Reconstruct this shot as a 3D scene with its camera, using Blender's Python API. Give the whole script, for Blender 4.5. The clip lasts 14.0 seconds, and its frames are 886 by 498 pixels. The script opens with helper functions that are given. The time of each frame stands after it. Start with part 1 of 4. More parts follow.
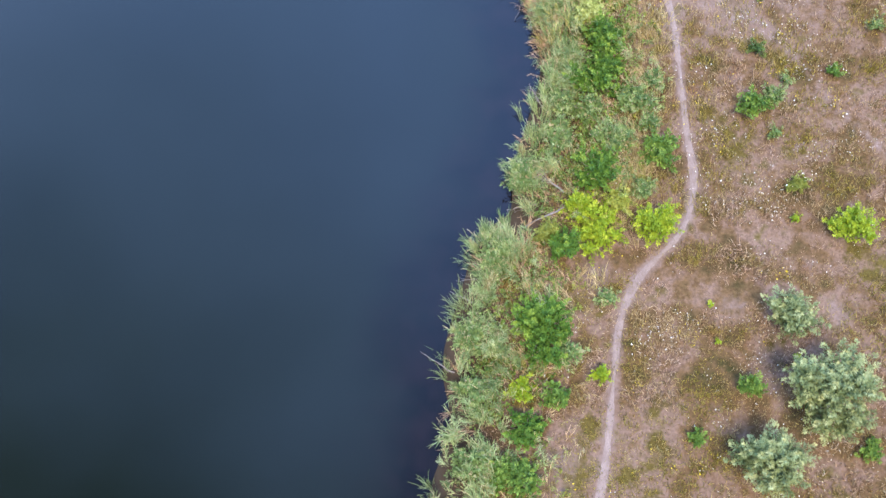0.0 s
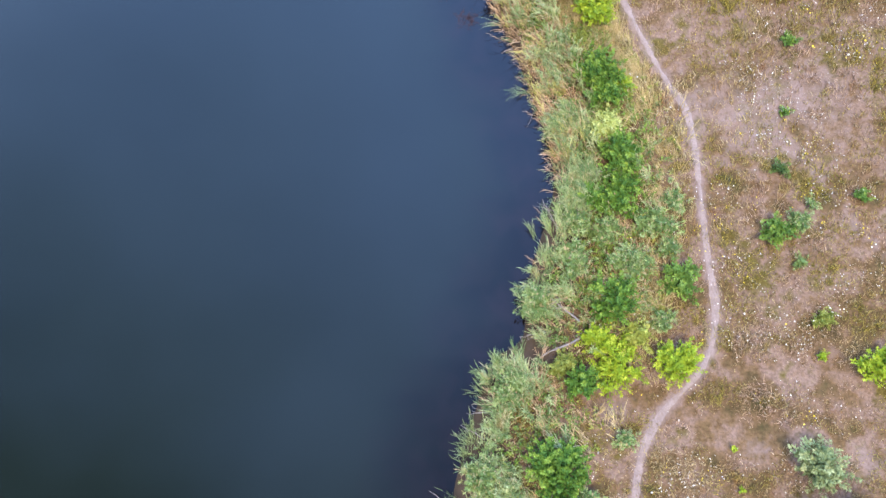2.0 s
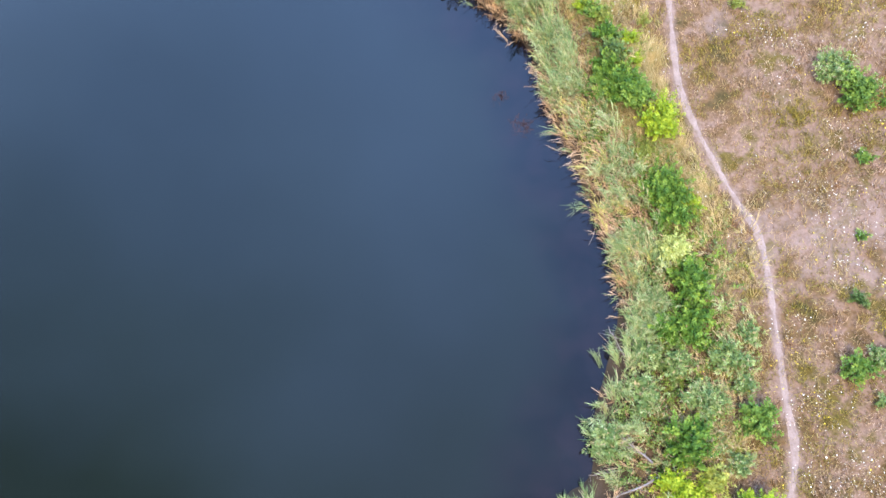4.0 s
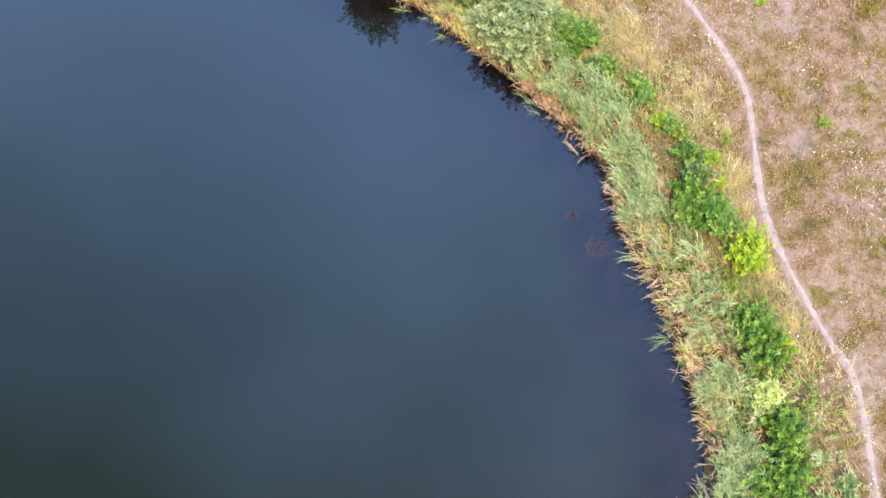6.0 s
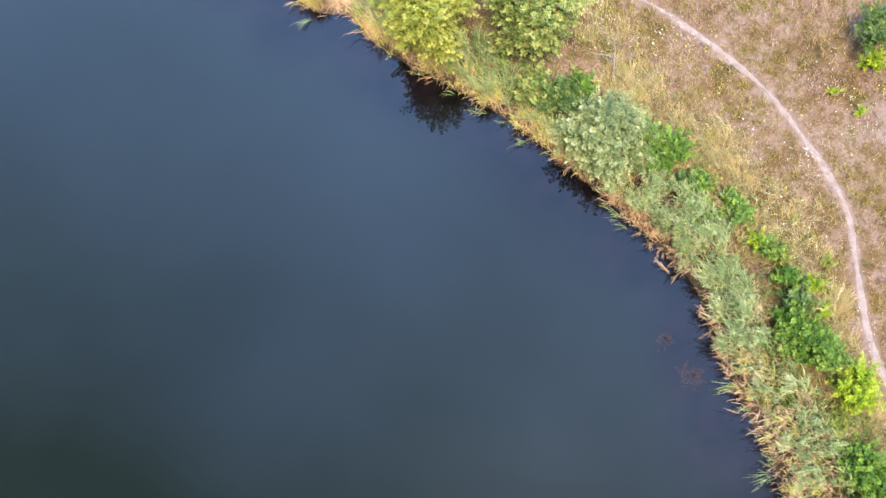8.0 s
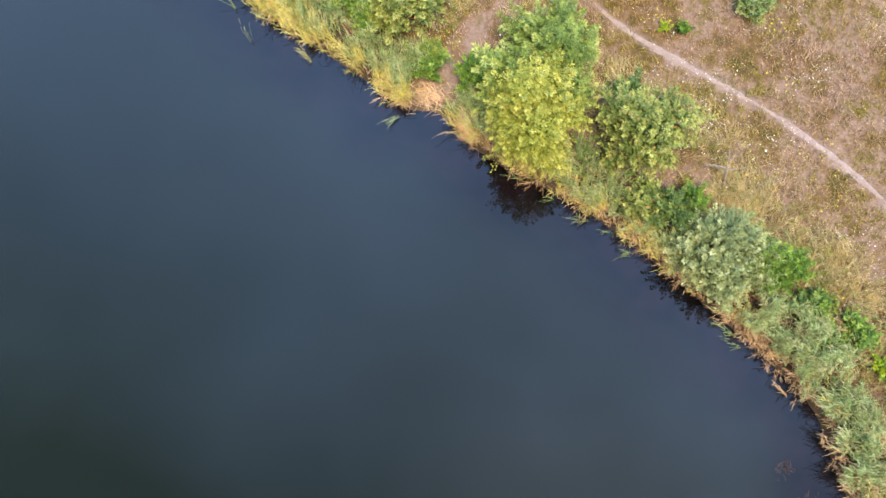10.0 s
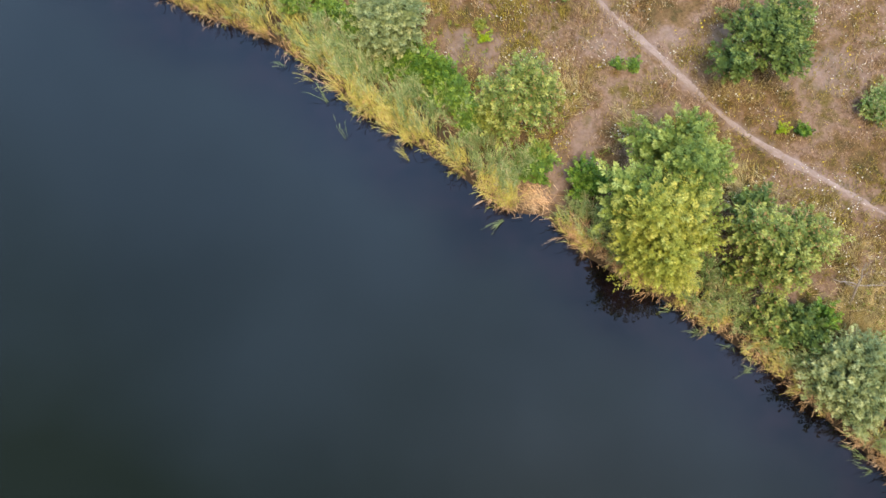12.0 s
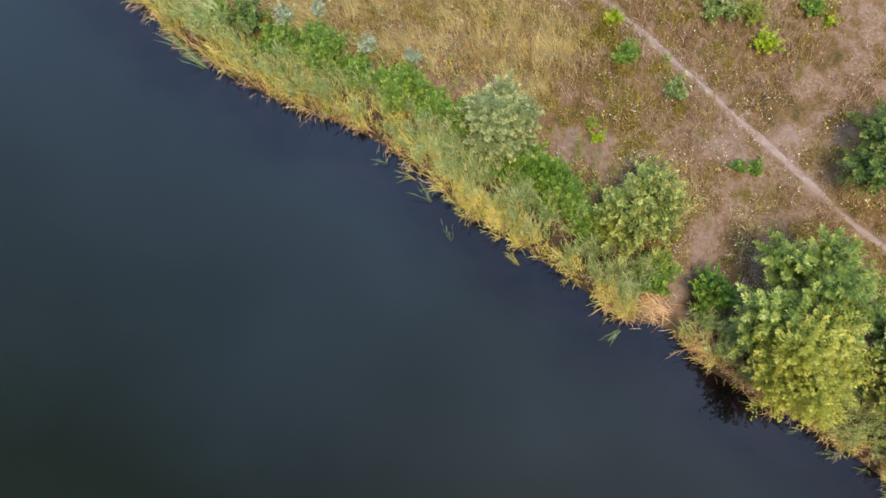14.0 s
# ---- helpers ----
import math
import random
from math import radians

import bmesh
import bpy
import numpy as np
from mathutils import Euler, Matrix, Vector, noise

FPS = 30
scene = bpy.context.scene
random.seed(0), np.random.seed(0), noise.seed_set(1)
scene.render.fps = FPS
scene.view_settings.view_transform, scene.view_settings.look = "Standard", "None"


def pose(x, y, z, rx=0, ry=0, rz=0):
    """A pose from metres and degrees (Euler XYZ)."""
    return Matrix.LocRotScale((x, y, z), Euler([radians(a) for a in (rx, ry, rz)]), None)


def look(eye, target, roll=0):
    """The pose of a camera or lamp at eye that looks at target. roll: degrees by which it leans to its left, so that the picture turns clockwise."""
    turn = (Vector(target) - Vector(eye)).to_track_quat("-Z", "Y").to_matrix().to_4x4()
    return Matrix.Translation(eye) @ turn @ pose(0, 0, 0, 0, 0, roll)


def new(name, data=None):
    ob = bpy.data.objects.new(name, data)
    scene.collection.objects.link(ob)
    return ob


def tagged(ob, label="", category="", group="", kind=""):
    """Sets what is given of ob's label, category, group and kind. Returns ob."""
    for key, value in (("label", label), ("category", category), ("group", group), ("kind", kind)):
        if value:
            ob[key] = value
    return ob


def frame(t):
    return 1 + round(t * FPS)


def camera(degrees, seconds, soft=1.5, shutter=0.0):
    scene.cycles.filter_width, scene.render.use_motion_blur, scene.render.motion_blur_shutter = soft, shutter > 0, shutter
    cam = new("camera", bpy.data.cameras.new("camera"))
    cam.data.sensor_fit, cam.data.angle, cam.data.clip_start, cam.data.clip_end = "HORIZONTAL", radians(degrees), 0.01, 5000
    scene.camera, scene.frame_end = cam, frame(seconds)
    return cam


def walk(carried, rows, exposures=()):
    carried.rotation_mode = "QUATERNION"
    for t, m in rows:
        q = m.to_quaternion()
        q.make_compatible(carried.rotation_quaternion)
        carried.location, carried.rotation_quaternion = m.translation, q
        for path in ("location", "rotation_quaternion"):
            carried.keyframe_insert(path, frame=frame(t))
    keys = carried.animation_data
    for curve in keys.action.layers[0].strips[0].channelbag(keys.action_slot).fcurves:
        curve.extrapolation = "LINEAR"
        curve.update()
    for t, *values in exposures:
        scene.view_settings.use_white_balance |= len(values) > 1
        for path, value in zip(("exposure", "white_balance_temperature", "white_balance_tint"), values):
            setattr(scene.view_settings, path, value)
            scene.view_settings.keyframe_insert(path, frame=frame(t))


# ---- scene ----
cam = camera(60.0, 14.0, soft=1.42, shutter=0.3)
PATH = [
    (0, (1.321, -1.862, 33.473), (1.068, -1.281, 31.576), -23.8),
    (0.5, (1.256, -0.358, 33.539), (1.011, 0.218, 31.639), -23.3),
    (1, (1.263, 1.183, 33.614), (1.017, 1.755, 31.714), -23.5),
    (1.5, (1.03, 2.666, 33.717), (0.787, 3.238, 31.815), -23.3),
    (2, (0.548, 4.21, 33.783), (0.311, 4.777, 31.88), -22.9),
    (2.5, (0.075, 5.75, 33.931), (-0.165, 6.307, 32.025), -23.6),
    (3, (-0.493, 7.379, 34.181), (-0.741, 7.928, 32.274), -24.8),
    (5.5, (-5.413, 15.457, 34.628), (-5.606, 15.98, 32.707), -21.0),
    (6, (-6.316, 17.319, 34.721), (-6.504, 17.83, 32.796), -21.0),
    (6.5, (-7.242, 18.964, 34.773), (-7.426, 19.468, 32.847), -20.9),
    (7, (-8.364, 20.669, 34.812), (-8.538, 21.162, 32.881), -20.3),
    (7.5, (-9.453, 22.266, 34.939), (-9.622, 22.75, 33.006), -20.2),
    (8, (-10.769, 23.934, 34.942), (-10.922, 24.406, 33.005), -19.1),
    (10.5, (-17.086, 31.643, 35.127), (-17.211, 32.074, 33.178), -17.7),
    (11, (-18.374, 32.992, 35.135), (-18.494, 33.422, 33.186), -17.3),
    (11.5, (-19.692, 34.456, 35.123), (-19.811, 34.884, 33.173), -17.3),
    (12, (-20.941, 35.79, 35.082), (-21.06, 36.218, 33.132), -17.1),
    (12.5, (-22.144, 37.194, 35.073), (-22.266, 37.618, 33.122), -17.5),
    (13, (-23.348, 38.441, 35.035), (-23.472, 38.868, 33.085), -17.7),
    (13.5, (-24.463, 39.61, 34.961), (-24.596, 40.047, 33.013), -18.4),
    (14, (-25.736, 40.964, 35.006), (-25.869, 41.4, 33.058), -18.5),
]
EXPOSURES = [(0, 1.68, 5820, 13.8), (3, 1.94, 5870, 13.8), (6.5, 2.20, 6330, 12.5), (8.0, 2.19, 6400, 12), (11, 1.73, 6900, 10), (14, 1.38, 7100, 9)]
walk(cam, [(t, look(eye, target, roll)) for t, eye, target, roll in PATH], EXPOSURES)

# ---- light ----
SUN_AZ, SUN_EL = radians(-76), radians(70)        # direction towards the sun, from +x turning to +y
HAZE = (1.95, 1.8, 1.55)
world = bpy.data.worlds.new("sky")
world.use_nodes = True
scene.world = world
wn = world.node_tree
sky = wn.nodes.new("ShaderNodeTexSky")
sky.sky_type, sky.sun_disc = "NISHITA", False
sky.sun_elevation, sky.sun_rotation = SUN_EL, math.pi / 2 - SUN_AZ
sky.air_density, sky.dust_density, sky.ozone_density = 1.0, 0.3, 1.7
wn.nodes["Background"].inputs["Strength"].default_value = 0.15
# a bright haze lies over the north-east half of the sky, with faint thin cloud in it
where = wn.nodes.new("ShaderNodeTexCoord")
veil = wn.nodes.new("ShaderNodeTexNoise")
veil.inputs["Scale"].default_value, veil.inputs["Detail"].default_value, veil.inputs["Roughness"].default_value = 2.2, 5.0, 0.5
toward = wn.nodes.new("ShaderNodeVectorMath")
toward.operation = "DOT_PRODUCT"
toward.inputs[1].default_value = (0.31, 1.0, 0.0)
total = wn.nodes.new("ShaderNodeMath")
total.operation = "MULTIPLY_ADD"
total.inputs[1].default_value = 0.5
shape = wn.nodes.new("ShaderNodeMapRange")
shape.inputs["From Min"].default_value, shape.inputs["From Max"].default_value = 0.06, 0.95
shape.inputs["To Min"].default_value, shape.inputs["To Max"].default_value = 0.05, 3.2
blend = wn.nodes.new("ShaderNodeVectorMath")
blend.operation = "SCALE"
wn.links.new(where.outputs["Generated"], veil.inputs["Vector"])
wn.links.new(where.outputs["Generated"], toward.inputs[0])
wn.links.new(veil.outputs["Fac"], total.inputs[0])
wn.links.new(toward.outputs["Value"], total.inputs[2])
wn.links.new(total.outputs[0], shape.inputs["Value"])
wn.links.new(sky.outputs[0], blend.inputs[0])
wn.links.new(shape.outputs[0], blend.inputs["Scale"])
# all round the sky pales into a milky summer haze towards the horizon
rise = wn.nodes.new("ShaderNodeSeparateXYZ")
haze = wn.nodes.new("ShaderNodeMapRange")
haze.interpolation_type = "SMOOTHSTEP"
haze.inputs["From Min"].default_value, haze.inputs["From Max"].default_value = 0.78, 0.25
haze.inputs["To Min"].default_value, haze.inputs["To Max"].default_value = 0.0, 1.0
milky = wn.nodes.new("ShaderNodeVectorMath")
milky.operation = "SCALE"
milky.inputs[0].default_value = HAZE
sum_ = wn.nodes.new("ShaderNodeVectorMath")
sum_.operation = "ADD"
wn.links.new(where.outputs["Generated"], rise.inputs[0])
wn.links.new(rise.outputs["Z"], haze.inputs["Value"])
wn.links.new(haze.outputs[0], milky.inputs["Scale"])
wn.links.new(blend.outputs[0], sum_.inputs[0])
wn.links.new(milky.outputs[0], sum_.inputs[1])
wn.links.new(sum_.outputs[0], wn.nodes["Background"].inputs["Color"])
lamp = bpy.data.lights.new("sun", "SUN")
lamp.energy, lamp.angle, lamp.color = 2.15, radians(19.0), (1.0, 0.87, 0.67)
sun = new("sun", lamp)
to_sun = Vector((math.cos(SUN_EL) * math.cos(SUN_AZ), math.cos(SUN_EL) * math.sin(SUN_AZ), math.sin(SUN_EL)))
sun.matrix_world = look(to_sun * 100, (0, 0, 0))

# ---- materials ----
RNG = np.random.default_rng(7)


class Nodes:
    """Short hand for building one node material."""

    def __init__(self, name):
        self.mat = bpy.data.materials.new(name)
        self.mat.use_nodes = True
        self.tree = self.mat.node_tree
        self.tree.nodes.clear()
        self.out = self.node("ShaderNodeOutputMaterial")

    def node(self, kind, **values):
        n = self.tree.nodes.new(kind)
        for key, value in values.items():
            n.inputs[key].default_value = value
        return n

    def link(self, a, b):
        self.tree.links.new(a, b)

    def coords(self):
        return self.node("ShaderNodeTexCoord").outputs["Object"]

    def noise(self, scale, detail=4.0, rough=0.55):
        n = self.node("ShaderNodeTexNoise", Scale=scale, Detail=detail, Roughness=rough)
        self.link(self.coords(), n.inputs["Vector"])
        return n.outputs["Fac"]

    def ramp(self, fac, *stops):
        n = self.node("ShaderNodeValToRGB")
        while len(n.color_ramp.elements) < len(stops):
            n.color_ramp.elements.new(0.5)
        for e, (p, c) in zip(n.color_ramp.elements, stops):
            e.position, e.color = p, (*c, 1)
        self.link(fac, n.inputs["Fac"])
        return n.outputs["Color"]

    def mix(self, fac, a, b, blend="MIX"):
        n = self.tree.nodes.new("ShaderNodeMix")
        n.data_type, n.blend_type = "RGBA", blend
        for value, socket in ((fac, n.inputs[0]), (a, n.inputs[6]), (b, n.inputs[7])):
            if isinstance(value, bpy.types.NodeSocket):
                self.link(value, socket)
            elif isinstance(value, (int, float)):
                socket.default_value = value
            else:
                socket.default_value = (*value, 1)
        return n.outputs[2]

    def math(self, op, a, b=0.0):
        n = self.tree.nodes.new("ShaderNodeMath")
        n.operation = op
        for value, socket in ((a, n.inputs[0]), (b, n.inputs[1])):
            if isinstance(value, bpy.types.NodeSocket):
                self.link(value, socket)
            else:
                socket.default_value = value
        return n.outputs[0]

    def surface(self, color, rough=0.9, bump=None, strength=0.3, distance=0.02, spec=0.3):
        b = self.node("ShaderNodeBsdfPrincipled", Roughness=rough)
        b.inputs["Specular IOR Level"].default_value = spec
        self.link(color, b.inputs["Base Color"])
        if bump is not None:
            n = self.node("ShaderNodeBump", Strength=strength, Distance=distance)
            self.link(bump, n.inputs["Height"])
            self.link(n.outputs[0], b.inputs["Normal"])
        self.link(b.outputs[0], self.out.inputs["Surface"])
        return self.mat

    def leaf(self, color, through_share=0.15, rough=0.55):
        """A thin leaf: a soft sheen, and light that passes through."""
        b = self.node("ShaderNodeBsdfPrincipled", Roughness=rough)
        b.inputs["Specular IOR Level"].default_value = 0.15
        t = self.node("ShaderNodeBsdfTranslucent")
        m = self.node("ShaderNodeMixShader", Fac=through_share)
        self.link(color, b.inputs["Base Color"])
        self.link(color, t.inputs["Color"])
        self.link(b.outputs[0], m.inputs[1])
        self.link(t.outputs[0], m.inputs[2])
        self.link(m.outputs[0], self.out.inputs["Surface"])
        return self.mat

    def island(self):
        return self.node("ShaderNodeNewGeometry").outputs["Random Per Island"]


def leaf_material(name, dark, mid, light, odd=None, sprays=True, withered=False):
    n = Nodes(name)
    own = n.island()
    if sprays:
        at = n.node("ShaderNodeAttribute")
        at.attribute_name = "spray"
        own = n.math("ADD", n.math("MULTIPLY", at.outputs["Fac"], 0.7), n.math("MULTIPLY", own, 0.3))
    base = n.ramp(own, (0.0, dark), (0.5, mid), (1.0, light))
    patch = n.ramp(n.noise(2.2, 3.0), (0.36, (0.78, 0.82, 0.74)), (0.64, (1.22, 1.14, 0.98)))
    color = n.mix(1.0, base, patch, "MULTIPLY")
    if withered:
        dry = n.ramp(own, (0.0, (0.12, 0.08, 0.035)), (0.5, (0.28, 0.20, 0.095)), (1.0, (0.46, 0.36, 0.20)))
        color = n.mix(n.ramp(n.noise(1.3, 5.0, 0.65), (0.54, (0, 0, 0)), (0.66, (0.7, 0.7, 0.7))), color, dry)
    if odd:
        color = n.mix(n.math("GREATER_THAN", n.math("FRACT", n.math("MULTIPLY", n.island(), 37.0)), 0.93), color, odd)
    return n.leaf(color)


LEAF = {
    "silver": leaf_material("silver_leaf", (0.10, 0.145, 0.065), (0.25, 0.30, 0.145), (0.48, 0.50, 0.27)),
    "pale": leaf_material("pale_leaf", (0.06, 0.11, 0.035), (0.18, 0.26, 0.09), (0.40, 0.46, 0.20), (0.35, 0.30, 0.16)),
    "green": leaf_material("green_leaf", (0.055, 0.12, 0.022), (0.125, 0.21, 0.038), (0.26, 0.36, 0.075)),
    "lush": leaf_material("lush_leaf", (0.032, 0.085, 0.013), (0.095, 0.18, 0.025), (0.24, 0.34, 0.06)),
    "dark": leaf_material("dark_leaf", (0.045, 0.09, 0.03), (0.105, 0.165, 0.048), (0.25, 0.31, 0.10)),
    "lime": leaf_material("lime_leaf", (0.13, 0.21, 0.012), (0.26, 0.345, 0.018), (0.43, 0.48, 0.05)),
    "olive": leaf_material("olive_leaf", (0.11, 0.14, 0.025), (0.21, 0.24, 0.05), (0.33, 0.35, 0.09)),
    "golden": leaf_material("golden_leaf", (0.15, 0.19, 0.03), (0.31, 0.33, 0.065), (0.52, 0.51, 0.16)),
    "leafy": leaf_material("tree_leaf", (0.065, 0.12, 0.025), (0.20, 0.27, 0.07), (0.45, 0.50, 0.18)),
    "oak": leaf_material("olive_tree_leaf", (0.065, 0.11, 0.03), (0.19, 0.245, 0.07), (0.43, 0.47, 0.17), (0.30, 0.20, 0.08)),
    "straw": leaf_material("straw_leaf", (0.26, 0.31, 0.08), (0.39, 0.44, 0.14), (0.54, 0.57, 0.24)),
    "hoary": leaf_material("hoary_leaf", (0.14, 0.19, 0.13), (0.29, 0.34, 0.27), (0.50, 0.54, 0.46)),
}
REED = leaf_material("reed_leaf", (0.055, 0.105, 0.04), (0.20, 0.28, 0.115), (0.50, 0.56, 0.31), (0.48, 0.40, 0.22), True, True)
REED_GOLD = leaf_material("yellowing_reed_leaf", (0.20, 0.20, 0.05), (0.45, 0.42, 0.12), (0.74, 0.68, 0.30), (0.56, 0.36, 0.18))
REED_DRY = leaf_material("dry_reed_stalk", (0.13, 0.075, 0.045), (0.45, 0.30, 0.19), (0.76, 0.57, 0.42))

STRAW = leaf_material("straw_grass", (0.19, 0.145, 0.065), (0.42, 0.335, 0.175), (0.70, 0.58, 0.36), (0.25, 0.25, 0.07))


def bark_material():
    n = Nodes("bark")
    return n.surface(n.ramp(n.noise(9.0, 5.0), (0.3, (0.10, 0.08, 0.06)), (0.7, (0.27, 0.23, 0.19))), 0.9, n.noise(25.0), 0.6)


def deadwood_material():
    n = Nodes("bleached_wood")
    return n.surface(n.ramp(n.noise(7.0, 5.0), (0.3, (0.14, 0.115, 0.10)), (0.7, (0.31, 0.27, 0.25))), 0.85, n.noise(30.0), 0.5)


def ground_material():
    n = Nodes("meadow_soil")
    litter = n.ramp(n.noise(0.55, 6.0, 0.65), (0.30, (0.045, 0.040, 0.013)), (0.44, (0.13, 0.08, 0.038)), (0.54, (0.195, 0.13, 0.098)), (0.64, (0.10, 0.076, 0.02)))
    fleck = n.ramp(n.noise(7.0, 4.0, 0.7), (0.32, (0.62, 0.60, 0.56)), (0.55, (1.0, 1.0, 1.0)), (0.75, (1.3, 1.25, 1.2)))
    litter = n.mix(1.0, litter, fleck, "MULTIPLY")
    sand = n.ramp(n.noise(1.7, 6.0, 0.6), (0.3, (0.15, 0.105, 0.088)), (0.7, (0.24, 0.18, 0.16)))
    mask = n.node("ShaderNodeAttribute")
    mask.attribute_name = "bare"
    worn = n.math("ADD", mask.outputs["Fac"], n.math("MULTIPLY", n.math("SUBTRACT", n.noise(1.9, 7.0, 0.75), 0.5), 1.3))
    worn = n.ramp(worn, (0.25, (0, 0, 0)), (0.75, (1, 1, 1)))
    color = n.mix(worn, litter, sand)
    # darkens the wet waterline, and paints in shade between the bank plants further inland
    wet_and_shade = n.node("ShaderNodeAttribute")
    wet_and_shade.attribute_name = "wet_and_shade"
    color = n.mix(wet_and_shade.outputs["Fac"], color, (0.035, 0.026, 0.018))
    return n.surface(color, 0.95, n.noise(14.0, 5.0), 0.7, 0.05, 0.15)


def path_material():
    n = Nodes("trodden_earth")
    c = n.ramp(n.noise(2.2, 6.0, 0.6), (0.3, (0.20, 0.15, 0.13)), (0.7, (0.285, 0.225, 0.20)))
    c = n.mix(1.0, c, n.ramp(n.noise(16.0, 3.0), (0.35, (0.82, 0.8, 0.78)), (0.65, (1.06, 1.05, 1.05))), "MULTIPLY")
    return n.surface(c, 0.95, n.noise(22.0, 4.0), 0.5, 0.03, 0.15)


def water_material():
    n = Nodes("lake_water")
    deep = n.node("ShaderNodeAttribute")
    deep.attribute_name = "deep"
    murk = n.ramp(n.noise(0.05, 3.0), (0.35, (0.005, 0.008, 0.0068)), (0.65, (0.0068, 0.0105, 0.0085)))
    c = n.mix(deep.outputs["Fac"], n.ramp(n.noise(0.6, 4.0), (0.4, (0.001, 0.001, 0.0015)), (0.65, (0.006, 0.0035, 0.005))), murk)
    b = n.node("ShaderNodeBsdfPrincipled", Roughness=0.03, IOR=1.5)
    n.link(c, b.inputs["Base Color"])
    w = n.node("ShaderNodeBump", Strength=0.06, Distance=0.02)
    n.link(n.noise(3.0, 2.0), w.inputs["Height"])
    n.link(w.outputs[0], b.inputs["Normal"])
    n.link(b.outputs[0], n.out.inputs["Surface"])
    return n.mat


def grass_material():
    n = Nodes("dry_grass")
    base = n.ramp(n.island(), (0.0, (0.05, 0.032, 0.017)), (0.35, (0.215, 0.138, 0.092)), (0.7, (0.42, 0.285, 0.19)), (1.0, (0.66, 0.50, 0.37)))
    olive = n.ramp(n.island(), (0.0, (0.045, 0.048, 0.01)), (0.5, (0.21, 0.17, 0.03)), (1.0, (0.46, 0.37, 0.085)))
    straw = n.ramp(n.island(), (0.0, (0.16, 0.11, 0.045)), (0.5, (0.38, 0.285, 0.135)), (1.0, (0.62, 0.49, 0.27)))
    zone = n.ramp(n.noise(0.42, 6.0, 0.7), (0.42, (0, 0, 0)), (0.56, (1, 1, 1)))
    tall = n.ramp(n.noise(0.16, 4.0, 0.6), (0.50, (0, 0, 0)), (0.62, (1, 1, 1)))
    rust = n.ramp(n.island(), (0.0, (0.08, 0.03, 0.012)), (0.5, (0.27, 0.13, 0.055)), (1.0, (0.46, 0.27, 0.13)))
    burnt = n.ramp(n.noise(0.75, 5.0, 0.65), (0.53, (0, 0, 0)), (0.64, (0.85, 0.85, 0.85)))
    return n.leaf(n.mix(zone, n.mix(burnt, n.mix(tall, base, straw), rust), olive), 0.15, 0.7)


def plain_leaf(name, a, b):
    n = Nodes(name)
    return n.leaf(n.ramp(n.island(), (0.0, a), (1.0, b)), 0.2)


GROUND, TRAIL, WATER, GRASS = ground_material(), path_material(), water_material(), grass_material()
BARK, DEADWOOD = bark_material(), deadwood_material()
WHITE = plain_leaf("white_petals", (0.62, 0.60, 0.52), (0.85, 0.84, 0.78))
YELLOW = plain_leaf("yellow_petals", (0.55, 0.42, 0.02), (0.72, 0.58, 0.05))
WEED = plain_leaf("red_waterweed", (0.035, 0.024, 0.026), (0.07, 0.04, 0.042))


# ---- plan: shore and path lines ----
def spline(points, step=0.25):
    """A smooth line through the points, in even steps."""
    p = np.array(points, float)
    p = np.vstack([2 * p[0] - p[1], p, 2 * p[-1] - p[-2]])
    out = []
    for a, b, c, d in zip(p, p[1:], p[2:], p[3:]):
        n = max(2, int(np.linalg.norm(c - b) / step))
        t = np.linspace(0, 1, n, endpoint=False)[:, None]
        out.append(0.5 * (2 * b + (c - a) * t + (2 * a - 5 * b + 4 * c - d) * t**2 + (3 * b - a - 3 * c + d) * t**3))
    return np.vstack([*out, p[-2]])


SHORE = spline([(-7.0, -14), (-5.2, -8), (-3.4, -2), (-2.7, 0.5), (-3.0, 3.2), (-2.4, 5.8), (-1.3, 9.0), (0.0, 10.0), (0.2, 12.3), (1.1, 15.3),
                (1.6, 17.6), (1.1, 20.3), (0.0, 23.8), (-1.4, 27.6), (-2.1, 30.4), (-4.2, 33.0), (-8.0, 36.8), (-11.4, 39.7), (-15.2, 42.1), (-16.9, 43.4),
                (-18.3, 45.0), (-19.8, 45.3), (-23.3, 48.0), (-26.6, 50.4), (-31.3, 54.4), (-36.9, 57.1), (-41.2, 60.2), (-44.5, 63.6), (-50, 69)], 0.45)
SHORE = np.vstack([(-900, -2400), (-60, -120), SHORE, (-120, 120), (-1500, 700)])
PATHWAY = spline([(1.0, -11), (3.4, -2.4), (3.9, 0.3), (4.35, 3.5), (4.65, 5.0), (5.2, 6.2), (5.96, 7.2), (7.0, 8.2), (7.65, 9.2), (8.08, 11.0), (7.95, 13.5),
                  (7.85, 17.0), (7.6, 20.2), (6.6, 22.4), (5.3, 25.7), (4.75, 28.0), (4.65, 31.5), (4.5, 33.8), (3.1, 37.0), (1.1, 40.1), (-2.5, 43.6), (-6.0, 46.1),
                  (-9.2, 48.5), (-11.6, 51.2), (-15.6, 55.8), (-19.1, 59.7), (-24, 65), (-29, 70)], 0.3)
PATHWAY = np.vstack([(-8, -60), PATHWAY, (-80, 130)])
SIDETRACK = spline([(7.9, 20.9), (10.0, 19.9), (11.8, 18.5), (13.4, 16.2), (14.3, 14.6), (16.5, 11.5)], 0.4)


